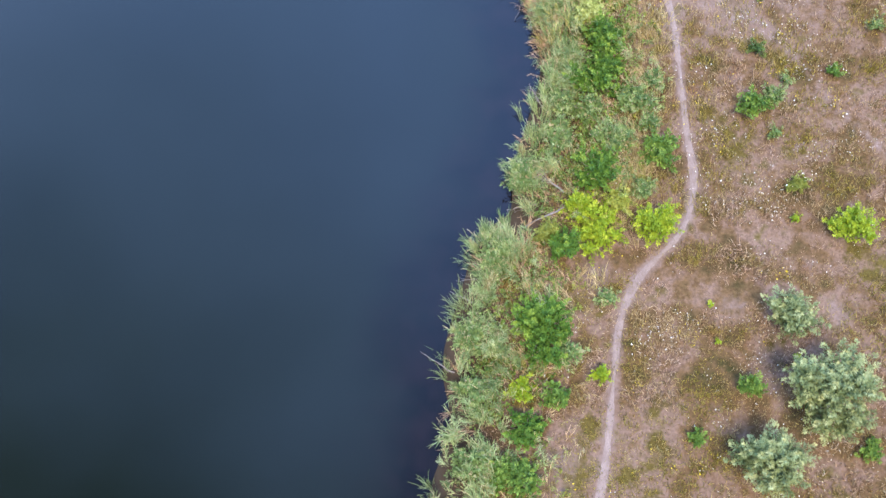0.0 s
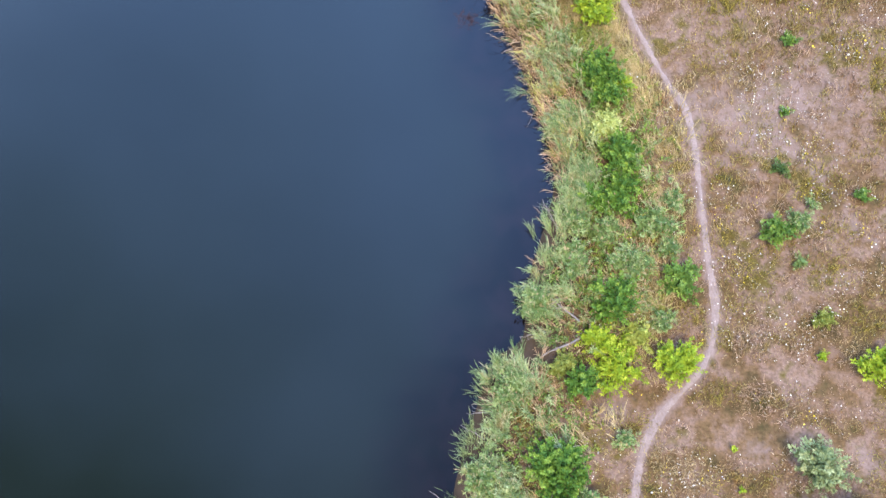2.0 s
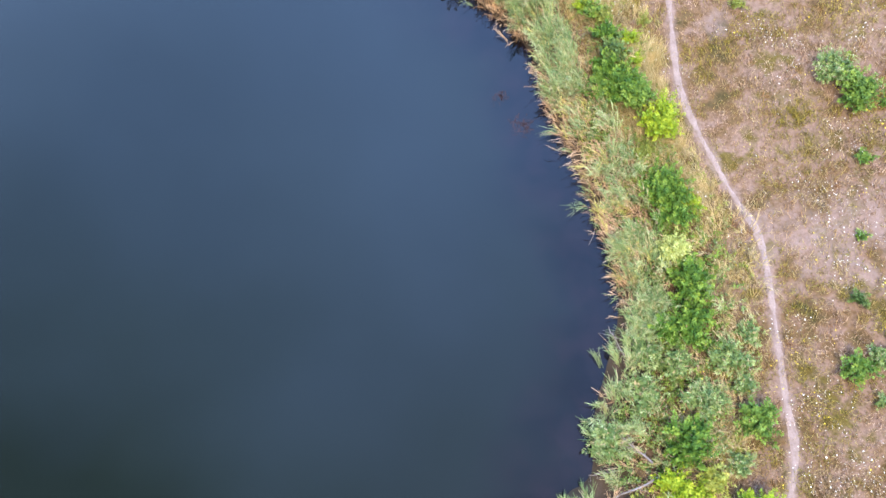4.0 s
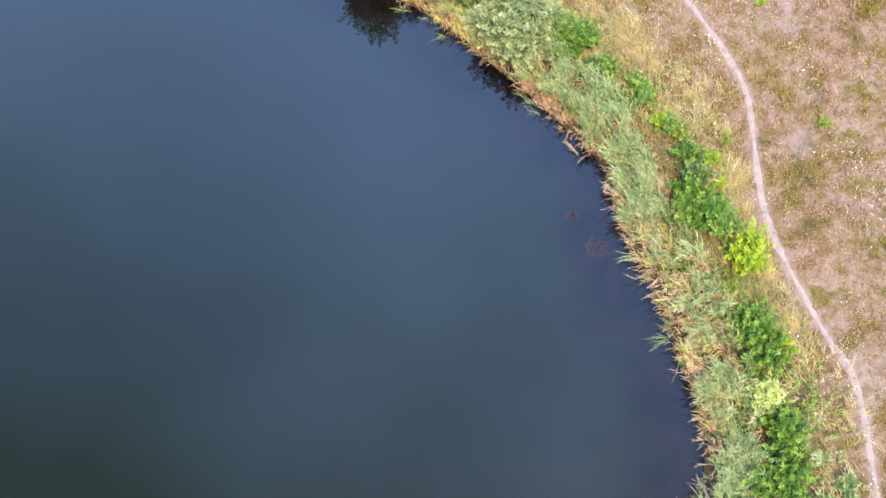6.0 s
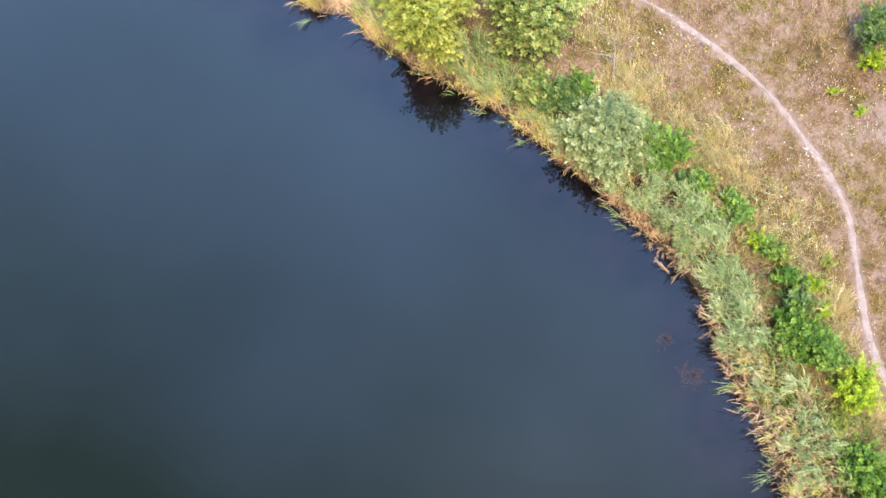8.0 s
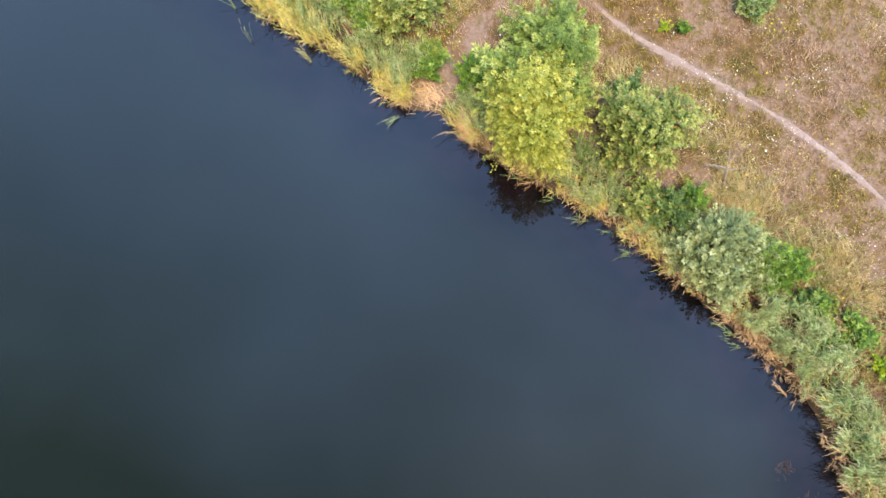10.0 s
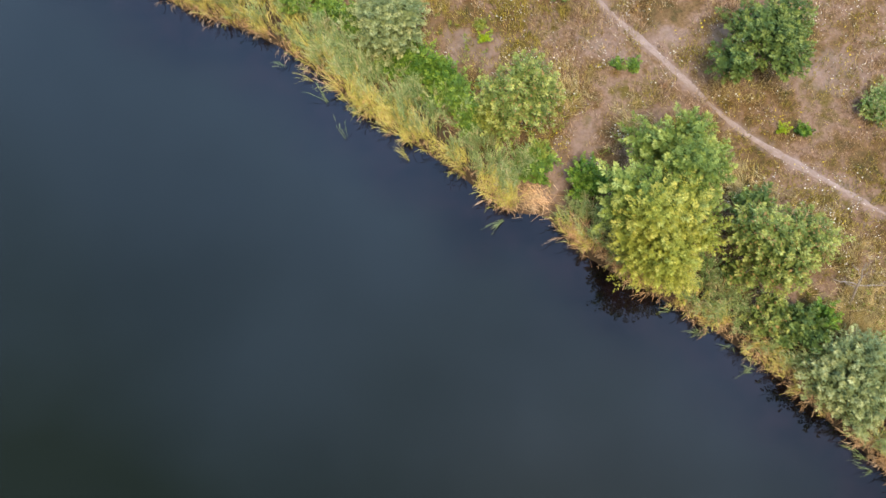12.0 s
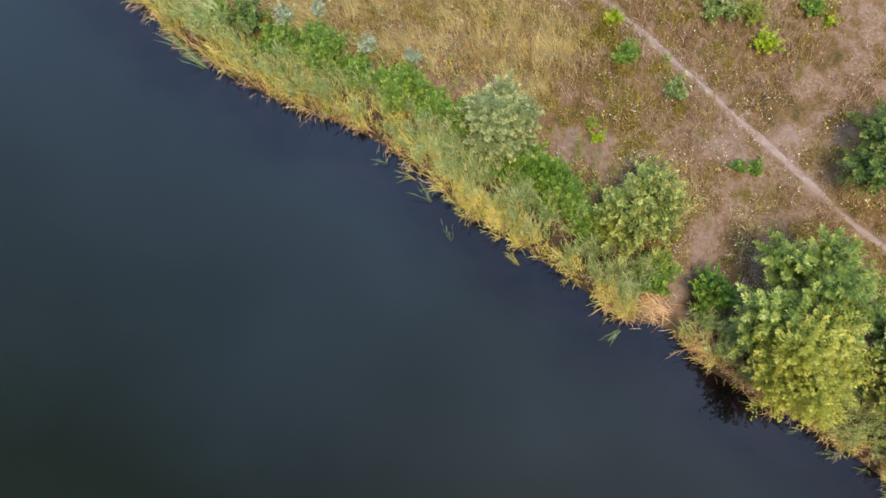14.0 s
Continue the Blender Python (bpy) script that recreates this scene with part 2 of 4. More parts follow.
def distance_to(line, x, y, signed=False):
    """How far each place is from a line; signed: negative to the left of its way."""
    a, b = line[:-1], line[1:]
    ab = b - a
    q = np.stack([np.ravel(x), np.ravel(y)], 1)
    out = np.empty(len(q))
    for k in range(0, len(q), 4000):
        w = q[k:k + 4000, None] - a
        t = np.clip((w * ab).sum(2) / (ab * ab).sum(1), 0, 1)
        e = w - t[..., None] * ab
        d2 = (e * e).sum(2)
        i = d2.argmin(1)
        j = np.arange(len(i))
        d = np.sqrt(d2[j, i])
        if signed:
            side = ab[i, 0] * e[j, i, 1] - ab[i, 1] * e[j, i, 0]
            d = np.where(side > 0, -d, d)
        out[k:k + 4000] = d
    return out.reshape(np.shape(x))


class Field:
    """Distances to a line, worked out once on a fine grid over the middle of the plan and read off by weighing neighbours."""

    def __init__(self, line, signed=False):
        self.line, self.signed = line, signed
        gx, gy = np.meshgrid(np.arange(-56, 30, 0.3), np.arange(-14, 76, 0.3))
        self.d = distance_to(line, gx, gy, signed)

    def __call__(self, x, y):
        x, y = np.asarray(x, float), np.asarray(y, float)
        u, v = (x + 56) / 0.3, (y + 14) / 0.3
        inside = (u > 0) & (v > 0) & (u < self.d.shape[1] - 2) & (v < self.d.shape[0] - 2)
        i, j = np.where(inside, u, 0).astype(int), np.where(inside, v, 0).astype(int)
        a, b = np.where(inside, u - i, 0), np.where(inside, v - j, 0)
        d = self.d
        out = (d[j, i] * (1 - a) + d[j, i + 1] * a) * (1 - b) + (d[j + 1, i] * (1 - a) + d[j + 1, i + 1] * a) * b
        if not inside.all():
            out = np.array(out, float)
            out[~inside] = distance_to(self.line, x[~inside], y[~inside], self.signed)
        return out


shore_at, path_at, track_at = Field(SHORE, True), Field(PATHWAY), Field(SIDETRACK)


def waves(x, y, size, seed=0):
    """Smooth irregular ups and downs between about -1 and 1."""
    out = 0.0
    for k in range(5):
        a, g = 2.4 * k + seed * 1.7, 2 * math.pi / (size * (1 + 0.37 * k))
        out = out + np.sin((x * math.cos(a) + y * math.sin(a)) * g + 1.3 * seed + k) * np.cos((y * math.cos(a * 1.3) - x * math.sin(a * 1.3)) * g * 0.8 + k * k)
    return out / 2.4


def smooth(a, b, v):
    t = np.clip((v - a) / (b - a), 0, 1)
    return t * t * (3 - 2 * t)


def height(x, y):
    x, y = np.asarray(x, float), np.asarray(y, float)
    d = shore_at(x, y)
    land = 0.04 + 0.16 * smooth(0, 0.5, d) + 0.62 * smooth(0.3, 5.0, d) + 0.05 * waves(x, y, 4.3, 2) * smooth(1, 3, d)
    return np.where(d > 0, land, np.maximum(-1.6, 0.04 + d * 0.45))


BARE = [(-18.5, 45.75, 1.15, 1.0), (-17.9, 46.7, 0.9, 1.0), (10.6, 20.4, 4.3, 3.1), (12.4, 20.8, 3.0, 2.5), (9.0, 20.6, 1.9, 1.3), (6.8, 30.8, 1.1, 0.9), (7.3, 33.2, 1.1, 0.8), (6.8, 37.6, 1.6, 1.6), (-17.6, 47.3, 0.8, 1.2), (-18.4, 45.8, 0.75, 0.8),
        (-16.4, 48.4, 1.2, 1.2), (-4.9, 51.0, 2.0, 1.6), (-20.9, 52.9, 1.2, 1.2), (-26.8, 56.7, 2.0, 0.8), (-22.0, 53.2, 1.2, 1.3), (-15.3, 53.3, 1.6, 1.2), (13.3, 5.1, 0.8, 0.9),
        (3.7, 7.0, 0.8, 0.9), (2.0, -1.2, 1.0, 1.2), (9.2, 5.5, 0.7, 0.6), (-12.0, 53.4, 1.5, 0.7)]


def bareness(x, y):
    """How much sand shows: 0 grown over, 1 bare."""
    out = 0.75 * np.exp(-((path_at(x, y) / 0.32) ** 2))
    out = np.maximum(out, 0.72 * np.exp(-((track_at(x, y) / 0.22) ** 2)))
    for cx, cy, rx, ry in BARE:
        r = np.hypot((x - cx) / rx, (y - cy) / ry) + 0.35 * waves(x, y, 1.3, 5)
        out = np.maximum(out, 0.52 * (1 - smooth(0.1, 1.7, r)))
    return out


# ---- mesh building ----
def mesh_object(name, verts, faces, material, parent=None, spray=None, smooth_shade=False):
    """One mesh object from arrays; faces: rows of equal length."""
    me = bpy.data.meshes.new(name)
    verts, faces = np.asarray(verts, np.float32), np.asarray(faces, np.int32)
    me.vertices.add(len(verts))
    me.vertices.foreach_set("co", verts.ravel())
    n = faces.shape[1]
    me.loops.add(faces.size)
    me.loops.foreach_set("vertex_index", faces.ravel())
    me.polygons.add(len(faces))
    me.polygons.foreach_set("loop_start", np.arange(0, faces.size, n, dtype=np.int32))
    me.update(calc_edges=True)
    if smooth_shade:
        me.polygons.foreach_set("use_smooth", np.ones(len(faces), bool))
    me.materials.append(material)
    if spray is not None:
        me.attributes.new("spray", "FLOAT", "POINT").data.foreach_set("value", np.asarray(spray, np.float32))
    ob = new(name, me)
    if parent is not None:
        ob.parent = parent
    return ob


def unit(v):
    return v / np.maximum(np.linalg.norm(v, axis=-1, keepdims=True), 1e-6)


def leaf_quads(base, along, up, length, width):
    """Folded lance-shaped leaves: four corners each."""
    along = unit(along)
    side = unit(np.cross(along, up))
    lift = unit(np.cross(side, along))
    L, W = length[:, None], width[:, None]
    mid = base + along * L * 0.45
    v = np.stack([base, mid + side * W * 0.5 + lift * W * 0.18, base + along * L - lift * L * 0.08, mid - side * W * 0.5 + lift * W * 0.18], 1)
    return v.reshape(-1, 3)


def quads(n):
    return np.arange(4 * n, dtype=np.int32).reshape(-1, 4)


def strips(points, side, widths):
    """Blades along rows of points (n, k, 3): k - 1 quads each, joined."""
    n, k, _ = points.shape
    w = np.asarray(widths)[None, :, None] * side[:, None, :]
    v = np.stack([points - w, points + w], 2).reshape(-1, 3)
    a = (np.arange(n)[:, None] * 2 * k + np.arange(k - 1)[None] * 2).ravel()
    return v, np.stack([a, a + 1, a + 3, a + 2], 1)


def tube(points, radii, sides=6):
    """A tapered branch along points."""
    p, r = np.asarray(points, float), np.asarray(radii, float)
    t = unit(np.gradient(p, axis=0))
    a = unit(np.cross(t, np.array([0.31, 0.95, 0.05])))
    b = np.cross(t, a)
    ang = np.linspace(0, 2 * math.pi, sides, endpoint=False)
    v = p[:, None] + r[:, None, None] * (a[:, None] * np.cos(ang)[None, :, None] + b[:, None] * np.sin(ang)[None, :, None])
    f = []
    for i in range(len(p) - 1):
        for j in range(sides):
            k = (j + 1) % sides
            f.append((i * sides + j, i * sides + k, (i + 1) * sides + k, (i + 1) * sides + j))
    return v.reshape(-1, 3), np.array(f, np.int32)


def joined(pieces):
    v, f, n = [], [], 0
    for a, b in pieces:
        v.append(a), f.append(b + n)
        n += len(a)
    return np.vstack(v), np.vstack(f)


# ---- ground, water, path ----
def spaced(fine_a, fine_b, step, far):
    out = list(np.arange(fine_a, fine_b + 1e-6, step))
    g, x = step, fine_b
    while x < far:
        g *= 1.35
        x += g
        out.append(x)
    g, x = step, fine_a
    while x > -far:
        g *= 1.35
        x -= g
        out.insert(0, x)
    return np.array(out)


def build_ground():
    xs, ys = spaced(-52, 22, 0.35, 2500), spaced(-8, 70, 0.35, 2500)
    X, Y = np.meshgrid(xs, ys)
    Z = height(X, Y)
    nx, ny = len(xs), len(ys)
    i = (np.arange(ny - 1)[:, None] * nx + np.arange(nx - 1)[None]).ravel()
    ob = mesh_object("ground", np.stack([X, Y, Z], -1).reshape(-1, 3), np.stack([i, i + 1, i + nx + 1, i + nx], 1), GROUND, smooth_shade=True)
    # the 0.85 term is shade coloured into the soil under reeds, beyond the wet edge
    for key, value in (("bare", bareness(X, Y)), ("wet_and_shade", np.maximum(1 - smooth(0.0, 0.6, shore_at(X, Y)), 0.85 * (1 - smooth(1.0, 3.2, shore_at(X, Y) + 0.5 * waves(X, Y, 1.6, 41))) * (1 - smooth(0.0, 0.3, bareness(X, Y)))) * (1 - 0.9 * np.exp(-np.hypot(X + 18.4, Y - 45.9) ** 2)))):
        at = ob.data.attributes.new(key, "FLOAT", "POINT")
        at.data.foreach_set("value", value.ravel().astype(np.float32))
    tagged(ob, "dry sandy meadow ground sloping down to the lake", "ground", kind="structure")


def build_water():
    xs, ys = spaced(-50, 5, 0.7, 2500), spaced(-8, 66, 0.7, 2500)
    X, Y = np.meshgrid(xs, ys)
    i = (np.arange(len(ys) - 1)[:, None] * len(xs) + np.arange(len(xs) - 1)[None]).ravel()
    n = len(xs)
    ob = mesh_object("water", np.stack([X, Y, 0 * X], -1).reshape(-1, 3), np.stack([i, i + 1, i + n + 1, i + n], 1), WATER)
    d = -shore_at(X, Y) + 0.7 * waves(X, Y, 2.6, 51)
    ob.data.attributes.new("deep", "FLOAT", "POINT").data.foreach_set("value", smooth(0.6, 4.5, d).ravel().astype(np.float32))
    tagged(ob, "calm dark blue lake water with faint sky reflections", "lake", kind="structure")


def build_path():
    line = spline(PATHWAY[1:-1:3], 0.2)
    t = unit(np.gradient(line, axis=0))
    across = np.stack([-t[:, 1], t[:, 0]], 1)
    s = np.arange(len(line)) * 0.2
    half = 0.13 + 0.035 * np.sin(s * 0.9) + 0.03 * np.sin(s * 2.3 + 1) + RNG.normal(0, 0.018, len(s))
    cols = np.linspace(-1, 1, 7)
    x = line[:, None, 0] + across[:, None, 0] * cols * half[:, None]
    y = line[:, None, 1] + across[:, None, 1] * cols * half[:, None]
    z = height(x, y) + 0.022 - 0.02 * np.abs(cols) ** 3
    n = len(cols)
    i = (np.arange(len(line) - 1)[:, None] * n + np.arange(n - 1)[None]).ravel()
    ob = mesh_object("footpath", np.stack([x, y, z], -1).reshape(-1, 3), np.stack([i, i + 1, i + n + 1, i + n], 1), TRAIL, smooth_shade=True)
    tagged(ob, "narrow winding footpath of pale trodden sandy earth", "path", kind="structure")


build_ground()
build_water()
build_path()


# ---- trees, shrubs, herbs ----
SHADES = {"silver": "silvery grey-green", "pale": "pale grey-green", "green": "fresh green", "lush": "deep green lush", "dark": "dark green", "lime": "bright lime-green",
          "olive": "olive-green", "golden": "yellowing golden-green", "leafy": "light green leafy", "oak": "olive-green broad-crowned", "straw": "pale straw-yellow", "hoary": "hoary grey-white"}


def spread_out(p, gap, rng):
    """A scatter thinned so that no two places are nearer than the gap."""
    p = p[rng.permutation(len(p))]
    keep = np.zeros(len(p), bool)
    cells = {}
    for i, (x, y, z) in enumerate(p):
        k = (int(x // gap), int(y // gap), int(z // gap))
        near = [j for dx in (-1, 0, 1) for dy in (-1, 0, 1) for dz in (-1, 0, 1) for j in cells.get((k[0] + dx, k[1] + dy, k[2] + dz), ())]
        if not near or ((p[near] - p[i]) ** 2).sum(1).min() > gap * gap:
            keep[i] = True
            cells.setdefault(k, []).append(i)
    return p[keep]


# how each kind grows: shoot length, its spread, gap between shoots, leaves on a shoot, leaf length, leaf slimness, uprightness
HABIT = {
    "silver": (0.44, 0.15, 0.27, 62, 0.11, 0.40, 0.30), "dark": (0.52, 0.18, 0.33, 70, 0.13, 0.42, 0.30), "leafy": (0.60, 0.19, 0.36, 84, 0.135, 0.42, 0.35),
    "oak": (0.48, 0.17, 0.31, 62, 0.125, 0.45, 0.30), "golden": (0.62, 0.15, 0.25, 64, 0.105, 0.34, 0.2), "pale": (0.46, 0.11, 0.22, 32, 0.13, 0.24, 0.8),
    "green": (0.40, 0.12, 0.235, 36, 0.115, 0.48, 0.9), "lush": (0.52, 0.10, 0.255, 48, 0.11, 0.50, 1.1), "lime": (0.46, 0.115, 0.22, 40, 0.105, 0.40, 0.7),
    "olive": (0.38, 0.13, 0.22, 32, 0.10, 0.38, 0.8), "straw": (0.36, 0.10, 0.19, 32, 0.10, 0.30, 0.8), "hoary": (0.36, 0.08, 0.26, 26, 0.09, 0.35, 0.8)}


def crown(name, r, z0, z1, kind, parent, lobes, scale=1.0):
    """A crown of uneven lobes set with leafy shoots, dark gaps between them and a ragged outline."""
    rng = np.random.default_rng(int(abs(r * 1000 + z1 * 77)) + len(kind) + lobes)
    length, wide, gap, each, leaf, slim, upright = HABIT[kind]
    length, wide, gap, leaf = length * scale, wide * scale, gap * scale, leaf * (0.4 + 0.6 * scale)
    body = max(r - 0.45 * length, 0.4 * r)
    tall = (z1 - z0) / 2
    shape = np.array([body, body, max(tall - 0.25 * length, 0.45 * tall)])
    a = np.arange(lobes) * 2.4 + rng.uniform(0, 1.6, lobes)
    up = np.linspace(-0.55, 0.8, lobes) + rng.normal(0, 0.12, lobes)
    flat = np.sqrt(np.clip(1 - up**2, 0.15, 1))
    size = rng.uniform(0.22, 0.46, lobes)
    heads = np.stack([np.cos(a) * flat, np.sin(a) * flat, up], 1) * (rng.uniform(0.72, 1.18, lobes) - size)[:, None]
    heads, size = np.vstack([heads, [[0, 0, 0.0], [0.1, -0.1, 0.3]]]), np.append(size, [0.52, 0.4])
    k = rng.integers(0, lobes + 2, 80 + int(30 * body * (body + tall) / gap**2))
    d = unit(rng.normal(0, 1, (len(k), 3)) + [0, 0, 0.35])
    q = heads[k] + d * size[k][:, None] * rng.uniform(0.8, 1.0, (len(k), 1))
    inside = (np.linalg.norm(q[:, None] - heads[None], axis=2) / size[None] < 0.78).any(1)
    c = spread_out((q * shape)[~inside & (d[:, 2] > -0.5)], gap, rng)
    m = len(c)
    k = (np.linalg.norm(c[:, None] / shape - heads[None], axis=2) / size[None]).argmin(1)
    d = unit(c / shape - heads[k])
    out = unit(0.75 * d + 0.35 * unit(c) + [0, 0, upright] + rng.normal(0, 0.2, (m, 3)))
    vigour = rng.lognormal(0, 0.28, m)
    per = np.repeat(np.arange(m), np.clip(each * vigour, each * 0.5, each * 1.7).astype(int))
    n = len(per)
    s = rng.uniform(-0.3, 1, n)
    ring = unit(np.cross(out[per], rng.normal(0, 1, (n, 3))))
    full = np.sqrt(np.clip(1 - np.clip(s, 0, 1) ** 2, 0, 1))
    base = c[per] + [0, 0, z0 + tall] + out[per] * (s * length * vigour[per] * 0.8)[:, None] + ring * (wide * np.sqrt(vigour[per]) * full * rng.uniform(0.1, 0.75, n))[:, None]
    along = ring * (0.3 + 0.7 * full)[:, None] + out[per] * (0.35 + 0.6 * np.clip(s, 0, 1))[:, None] + rng.normal(0, 0.18, (n, 3))
    face = out[per] + rng.normal(0, 0.25, (n, 3)) + [0, 0, 0.5]
    span = leaf * rng.uniform(0.75, 1.3, n)
    v = leaf_quads(base, along, face, span, span * slim * rng.uniform(0.8, 1.2, n))
    # larger leaves deep inside close the crown, coloured dark as its inner shade
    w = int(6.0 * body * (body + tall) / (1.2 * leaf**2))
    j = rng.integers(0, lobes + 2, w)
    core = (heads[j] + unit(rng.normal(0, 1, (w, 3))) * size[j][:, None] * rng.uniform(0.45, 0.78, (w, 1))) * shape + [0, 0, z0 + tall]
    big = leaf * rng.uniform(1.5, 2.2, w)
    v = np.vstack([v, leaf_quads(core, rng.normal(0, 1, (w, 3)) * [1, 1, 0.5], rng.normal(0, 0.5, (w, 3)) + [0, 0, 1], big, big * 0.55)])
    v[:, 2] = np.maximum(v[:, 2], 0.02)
    # light and shade in the tint: shoot tips paler, bases and inner leaves darker
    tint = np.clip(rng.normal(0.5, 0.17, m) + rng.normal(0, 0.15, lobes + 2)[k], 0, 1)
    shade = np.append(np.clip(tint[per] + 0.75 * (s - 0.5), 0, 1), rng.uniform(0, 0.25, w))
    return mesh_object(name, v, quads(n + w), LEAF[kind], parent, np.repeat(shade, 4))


def place_word(x, y):
    d = float(shore_at(x, y))
    p = float(path_at(x, y))
    return "among the reeds at the water's edge" if d < 1.6 else "beside the footpath" if p < 1.3 else "on the bank behind the reeds" if d < 5 else "in the dry meadow"


def tree(x, y, r, h, kind):
    root = tagged(new("tree"), f"{SHADES[kind]} young tree {place_word(x, y)}", "tree", "trees on the bank")
    root.location = (x, y, float(height(x, y)) - 0.03)
    rng = np.random.default_rng(int(abs(x * 100 + y * 10)))
    bend = rng.normal(0, 0.12 * r, 2)
    k = np.linspace(0, 1, 6)
    p = np.stack([bend[0] * k**2, bend[1] * k**2, k * h * 0.72], 1)
    v, f = tube(p, (0.035 + 0.018 * h) * (1 - 0.75 * k), 8)
    mesh_object("trunk", v, f, BARK, root, smooth_shade=True)
    for i in range(6):
        a, s = i * 2.4 + rng.uniform(0, 0.8), rng.uniform(0.22, 0.6)
        b = np.array([bend[0] * s**2, bend[1] * s**2, s * h * 0.72])
        e = b + np.array([math.cos(a) * r * 0.72, math.sin(a) * r * 0.72, h * rng.uniform(0.18, 0.34)])
        m = (b + e) / 2 + [0, 0, -0.06 * h]
        v, f = tube([b, m, e], [0.012 + 0.009 * h, 0.01 + 0.005 * h, 0.008], 5)
        mesh_object("limb", v, f, BARK, root, smooth_shade=True)
    crown("crown", r, h * 0.12, h, kind, root, 15)
    return root


def shrub(x, y, r, h, kind):
    root = tagged(new("shrub"), f"{SHADES[kind]} {'large' if r > 1.2 else 'small' if r < 0.7 else 'bushy'} shrub {place_word(x, y)}", "shrub", f"{SHADES[kind]} shrubs")
    root.location = (x, y, float(height(x, y)) - 0.03)
    rng = np.random.default_rng(int(abs(x * 100 + y * 10)))
    for i in range(5):
        a, q = i * 1.26 + rng.uniform(0, 0.6), rng.uniform(0.3, 0.75)
        e = np.array([math.cos(a) * r * q, math.sin(a) * r * q, h * rng.uniform(0.6, 0.85)])
        v, f = tube([(0.1 * e[0], 0.1 * e[1], 0), (0.45 * e[0], 0.45 * e[1], 0.55 * e[2]), e], [0.018, 0.013, 0.005], 4)
        mesh_object("stem", v, f, BARK, root)
    crown("foliage", r * 1.03, 0.0, h * 1.05, kind, root, 9 if r > 0.8 else 6, 1.0 if r > 0.7 else 0.8)
    return root


def herb(x, y, r, h, kind):
    root = tagged(new("low_plant"), f"{SHADES[kind]} low leafy plant {place_word(x, y)}", "plant", f"{SHADES[kind]} low plants")
    root.location = (x, y, float(height(x, y)) - 0.02)
    rng = np.random.default_rng(int(abs(x * 100 + y * 10)))
    for a in rng.uniform(0, 6.28, 4):
        v, f = tube([(0, 0, 0), (math.cos(a) * r * 0.5, math.sin(a) * r * 0.5, h * 0.7)], [0.009, 0.004], 4)
        mesh_object("stem", v, f, BARK, root)
    crown("foliage", r, 0.0, h, kind, root, 5, 0.65)
    return root


def discs(c, r, rng, sides=6):
    """Small flat tilted flower heads."""
    n = len(c)
    nrm = unit(rng.normal(0, 0.35, (n, 3)) + [0, 0, 1])
    a = unit(np.cross(nrm, np.array([1.0, 0.2, 0.1])))
    b = np.cross(nrm, a)
    ang = np.linspace(0, 2 * math.pi, sides, endpoint=False)
    v = c[:, None] + r[:, None, None] * (a[:, None] * np.cos(ang)[None, :, None] + b[:, None] * np.sin(ang)[None, :, None])
    return v.reshape(-1, 3), np.arange(n * sides, dtype=np.int32).reshape(-1, sides)


tree(12.0, 1.5, 1.72, 3.9, "silver")
tree(-6.07, 37.12, 2.23, 3.1, "silver")
tree(-13.5, 45.15, 2.75, 6.35, "leafy")
tree(-14.0, 42.9, 2.45, 6.3, "golden")
tree(-9.20, 42.34, 2.3, 4.7, "oak")
tree(-19.3, 49.75, 2.0, 3.7, "oak")
tree(-8.45, 51.7, 2.35, 4.4, "dark")
tree(-25.20, 53.96, 2.00, 3.1, "silver")
shrub(9.7, -1.0, 1.5, 2.9, "silver")
shrub(11.15, 4.77, 1.04, 1.9, "silver")
shrub(9.47, 1.92, 0.59, 1.2, "green")
shrub(10.76, 14.39, 0.77, 1.0, "green")
shrub(14.12, 8.49, 1.06, 1.3, "lime")
shrub(3.68, 2.47, 0.50, 0.9, "lime")
shrub(1.31, 4.29, 1.56, 2.0, "lush")
shrub(0.33, 1.82, 0.71, 0.9, "lime")
shrub(1.78, 1.59, 0.67, 0.9, "green")
shrub(0.54, 0.18, 0.99, 1.1, "lush")
shrub(0.11, -1.65, 1.08, 1.3, "green")
shrub(2.47, 7.96, 0.88, 1.5, "lush")
shrub(3.75, 8.45, 1.05, 1.3, "lime")
shrub(3.15, 9.75, 0.90, 1.4, "lime")
shrub(4.75, 10.0, 0.80, 1.2, "golden")
shrub(4.25, 9.35, 0.55, 1.0, "lime")
shrub(6.22, 8.90, 1.05, 1.6, "lime")
shrub(1.65, 8.71, 0.69, 1.3, "olive")
shrub(3.82, 11.46, 1.22, 1.5, "lush")
shrub(6.63, 12.37, 0.94, 1.1, "green")
shrub(4.20, 16.28, 1.57, 1.3, "lush")
shrub(5.86, 14.85, 1.07, 1.0, "pale")
shrub(4.64, 13.17, 0.99, 1.2, "pale")
shrub(3.58, 14.65, 0.90, 1.1, "pale")
shrub(6.68, 15.87, 0.71, 0.8, "pale")
shrub(6.30, 13.76, 0.69, 0.8, "pale")
shrub(2.14, 13.36, 1.04, 1.4, "pale")
shrub(2.45, 15.07, 0.90, 1.3, "pale")
shrub(0.60, 11.48, 0.91, 1.5, "pale")
shrub(-0.6, 7.82, 0.9, 1.6, "pale")
shrub(-1.8, 4.14, 0.9, 1.5, "pale")
shrub(-1.63, 1.79, 0.90, 1.4, "pale")
shrub(-1.6, -1.13, 1.0, 1.5, "pale")
shrub(2.45, 3.32, 0.72, 1.0, "pale")
shrub(3.71, 25.50, 1.21, 1.5, "lime")
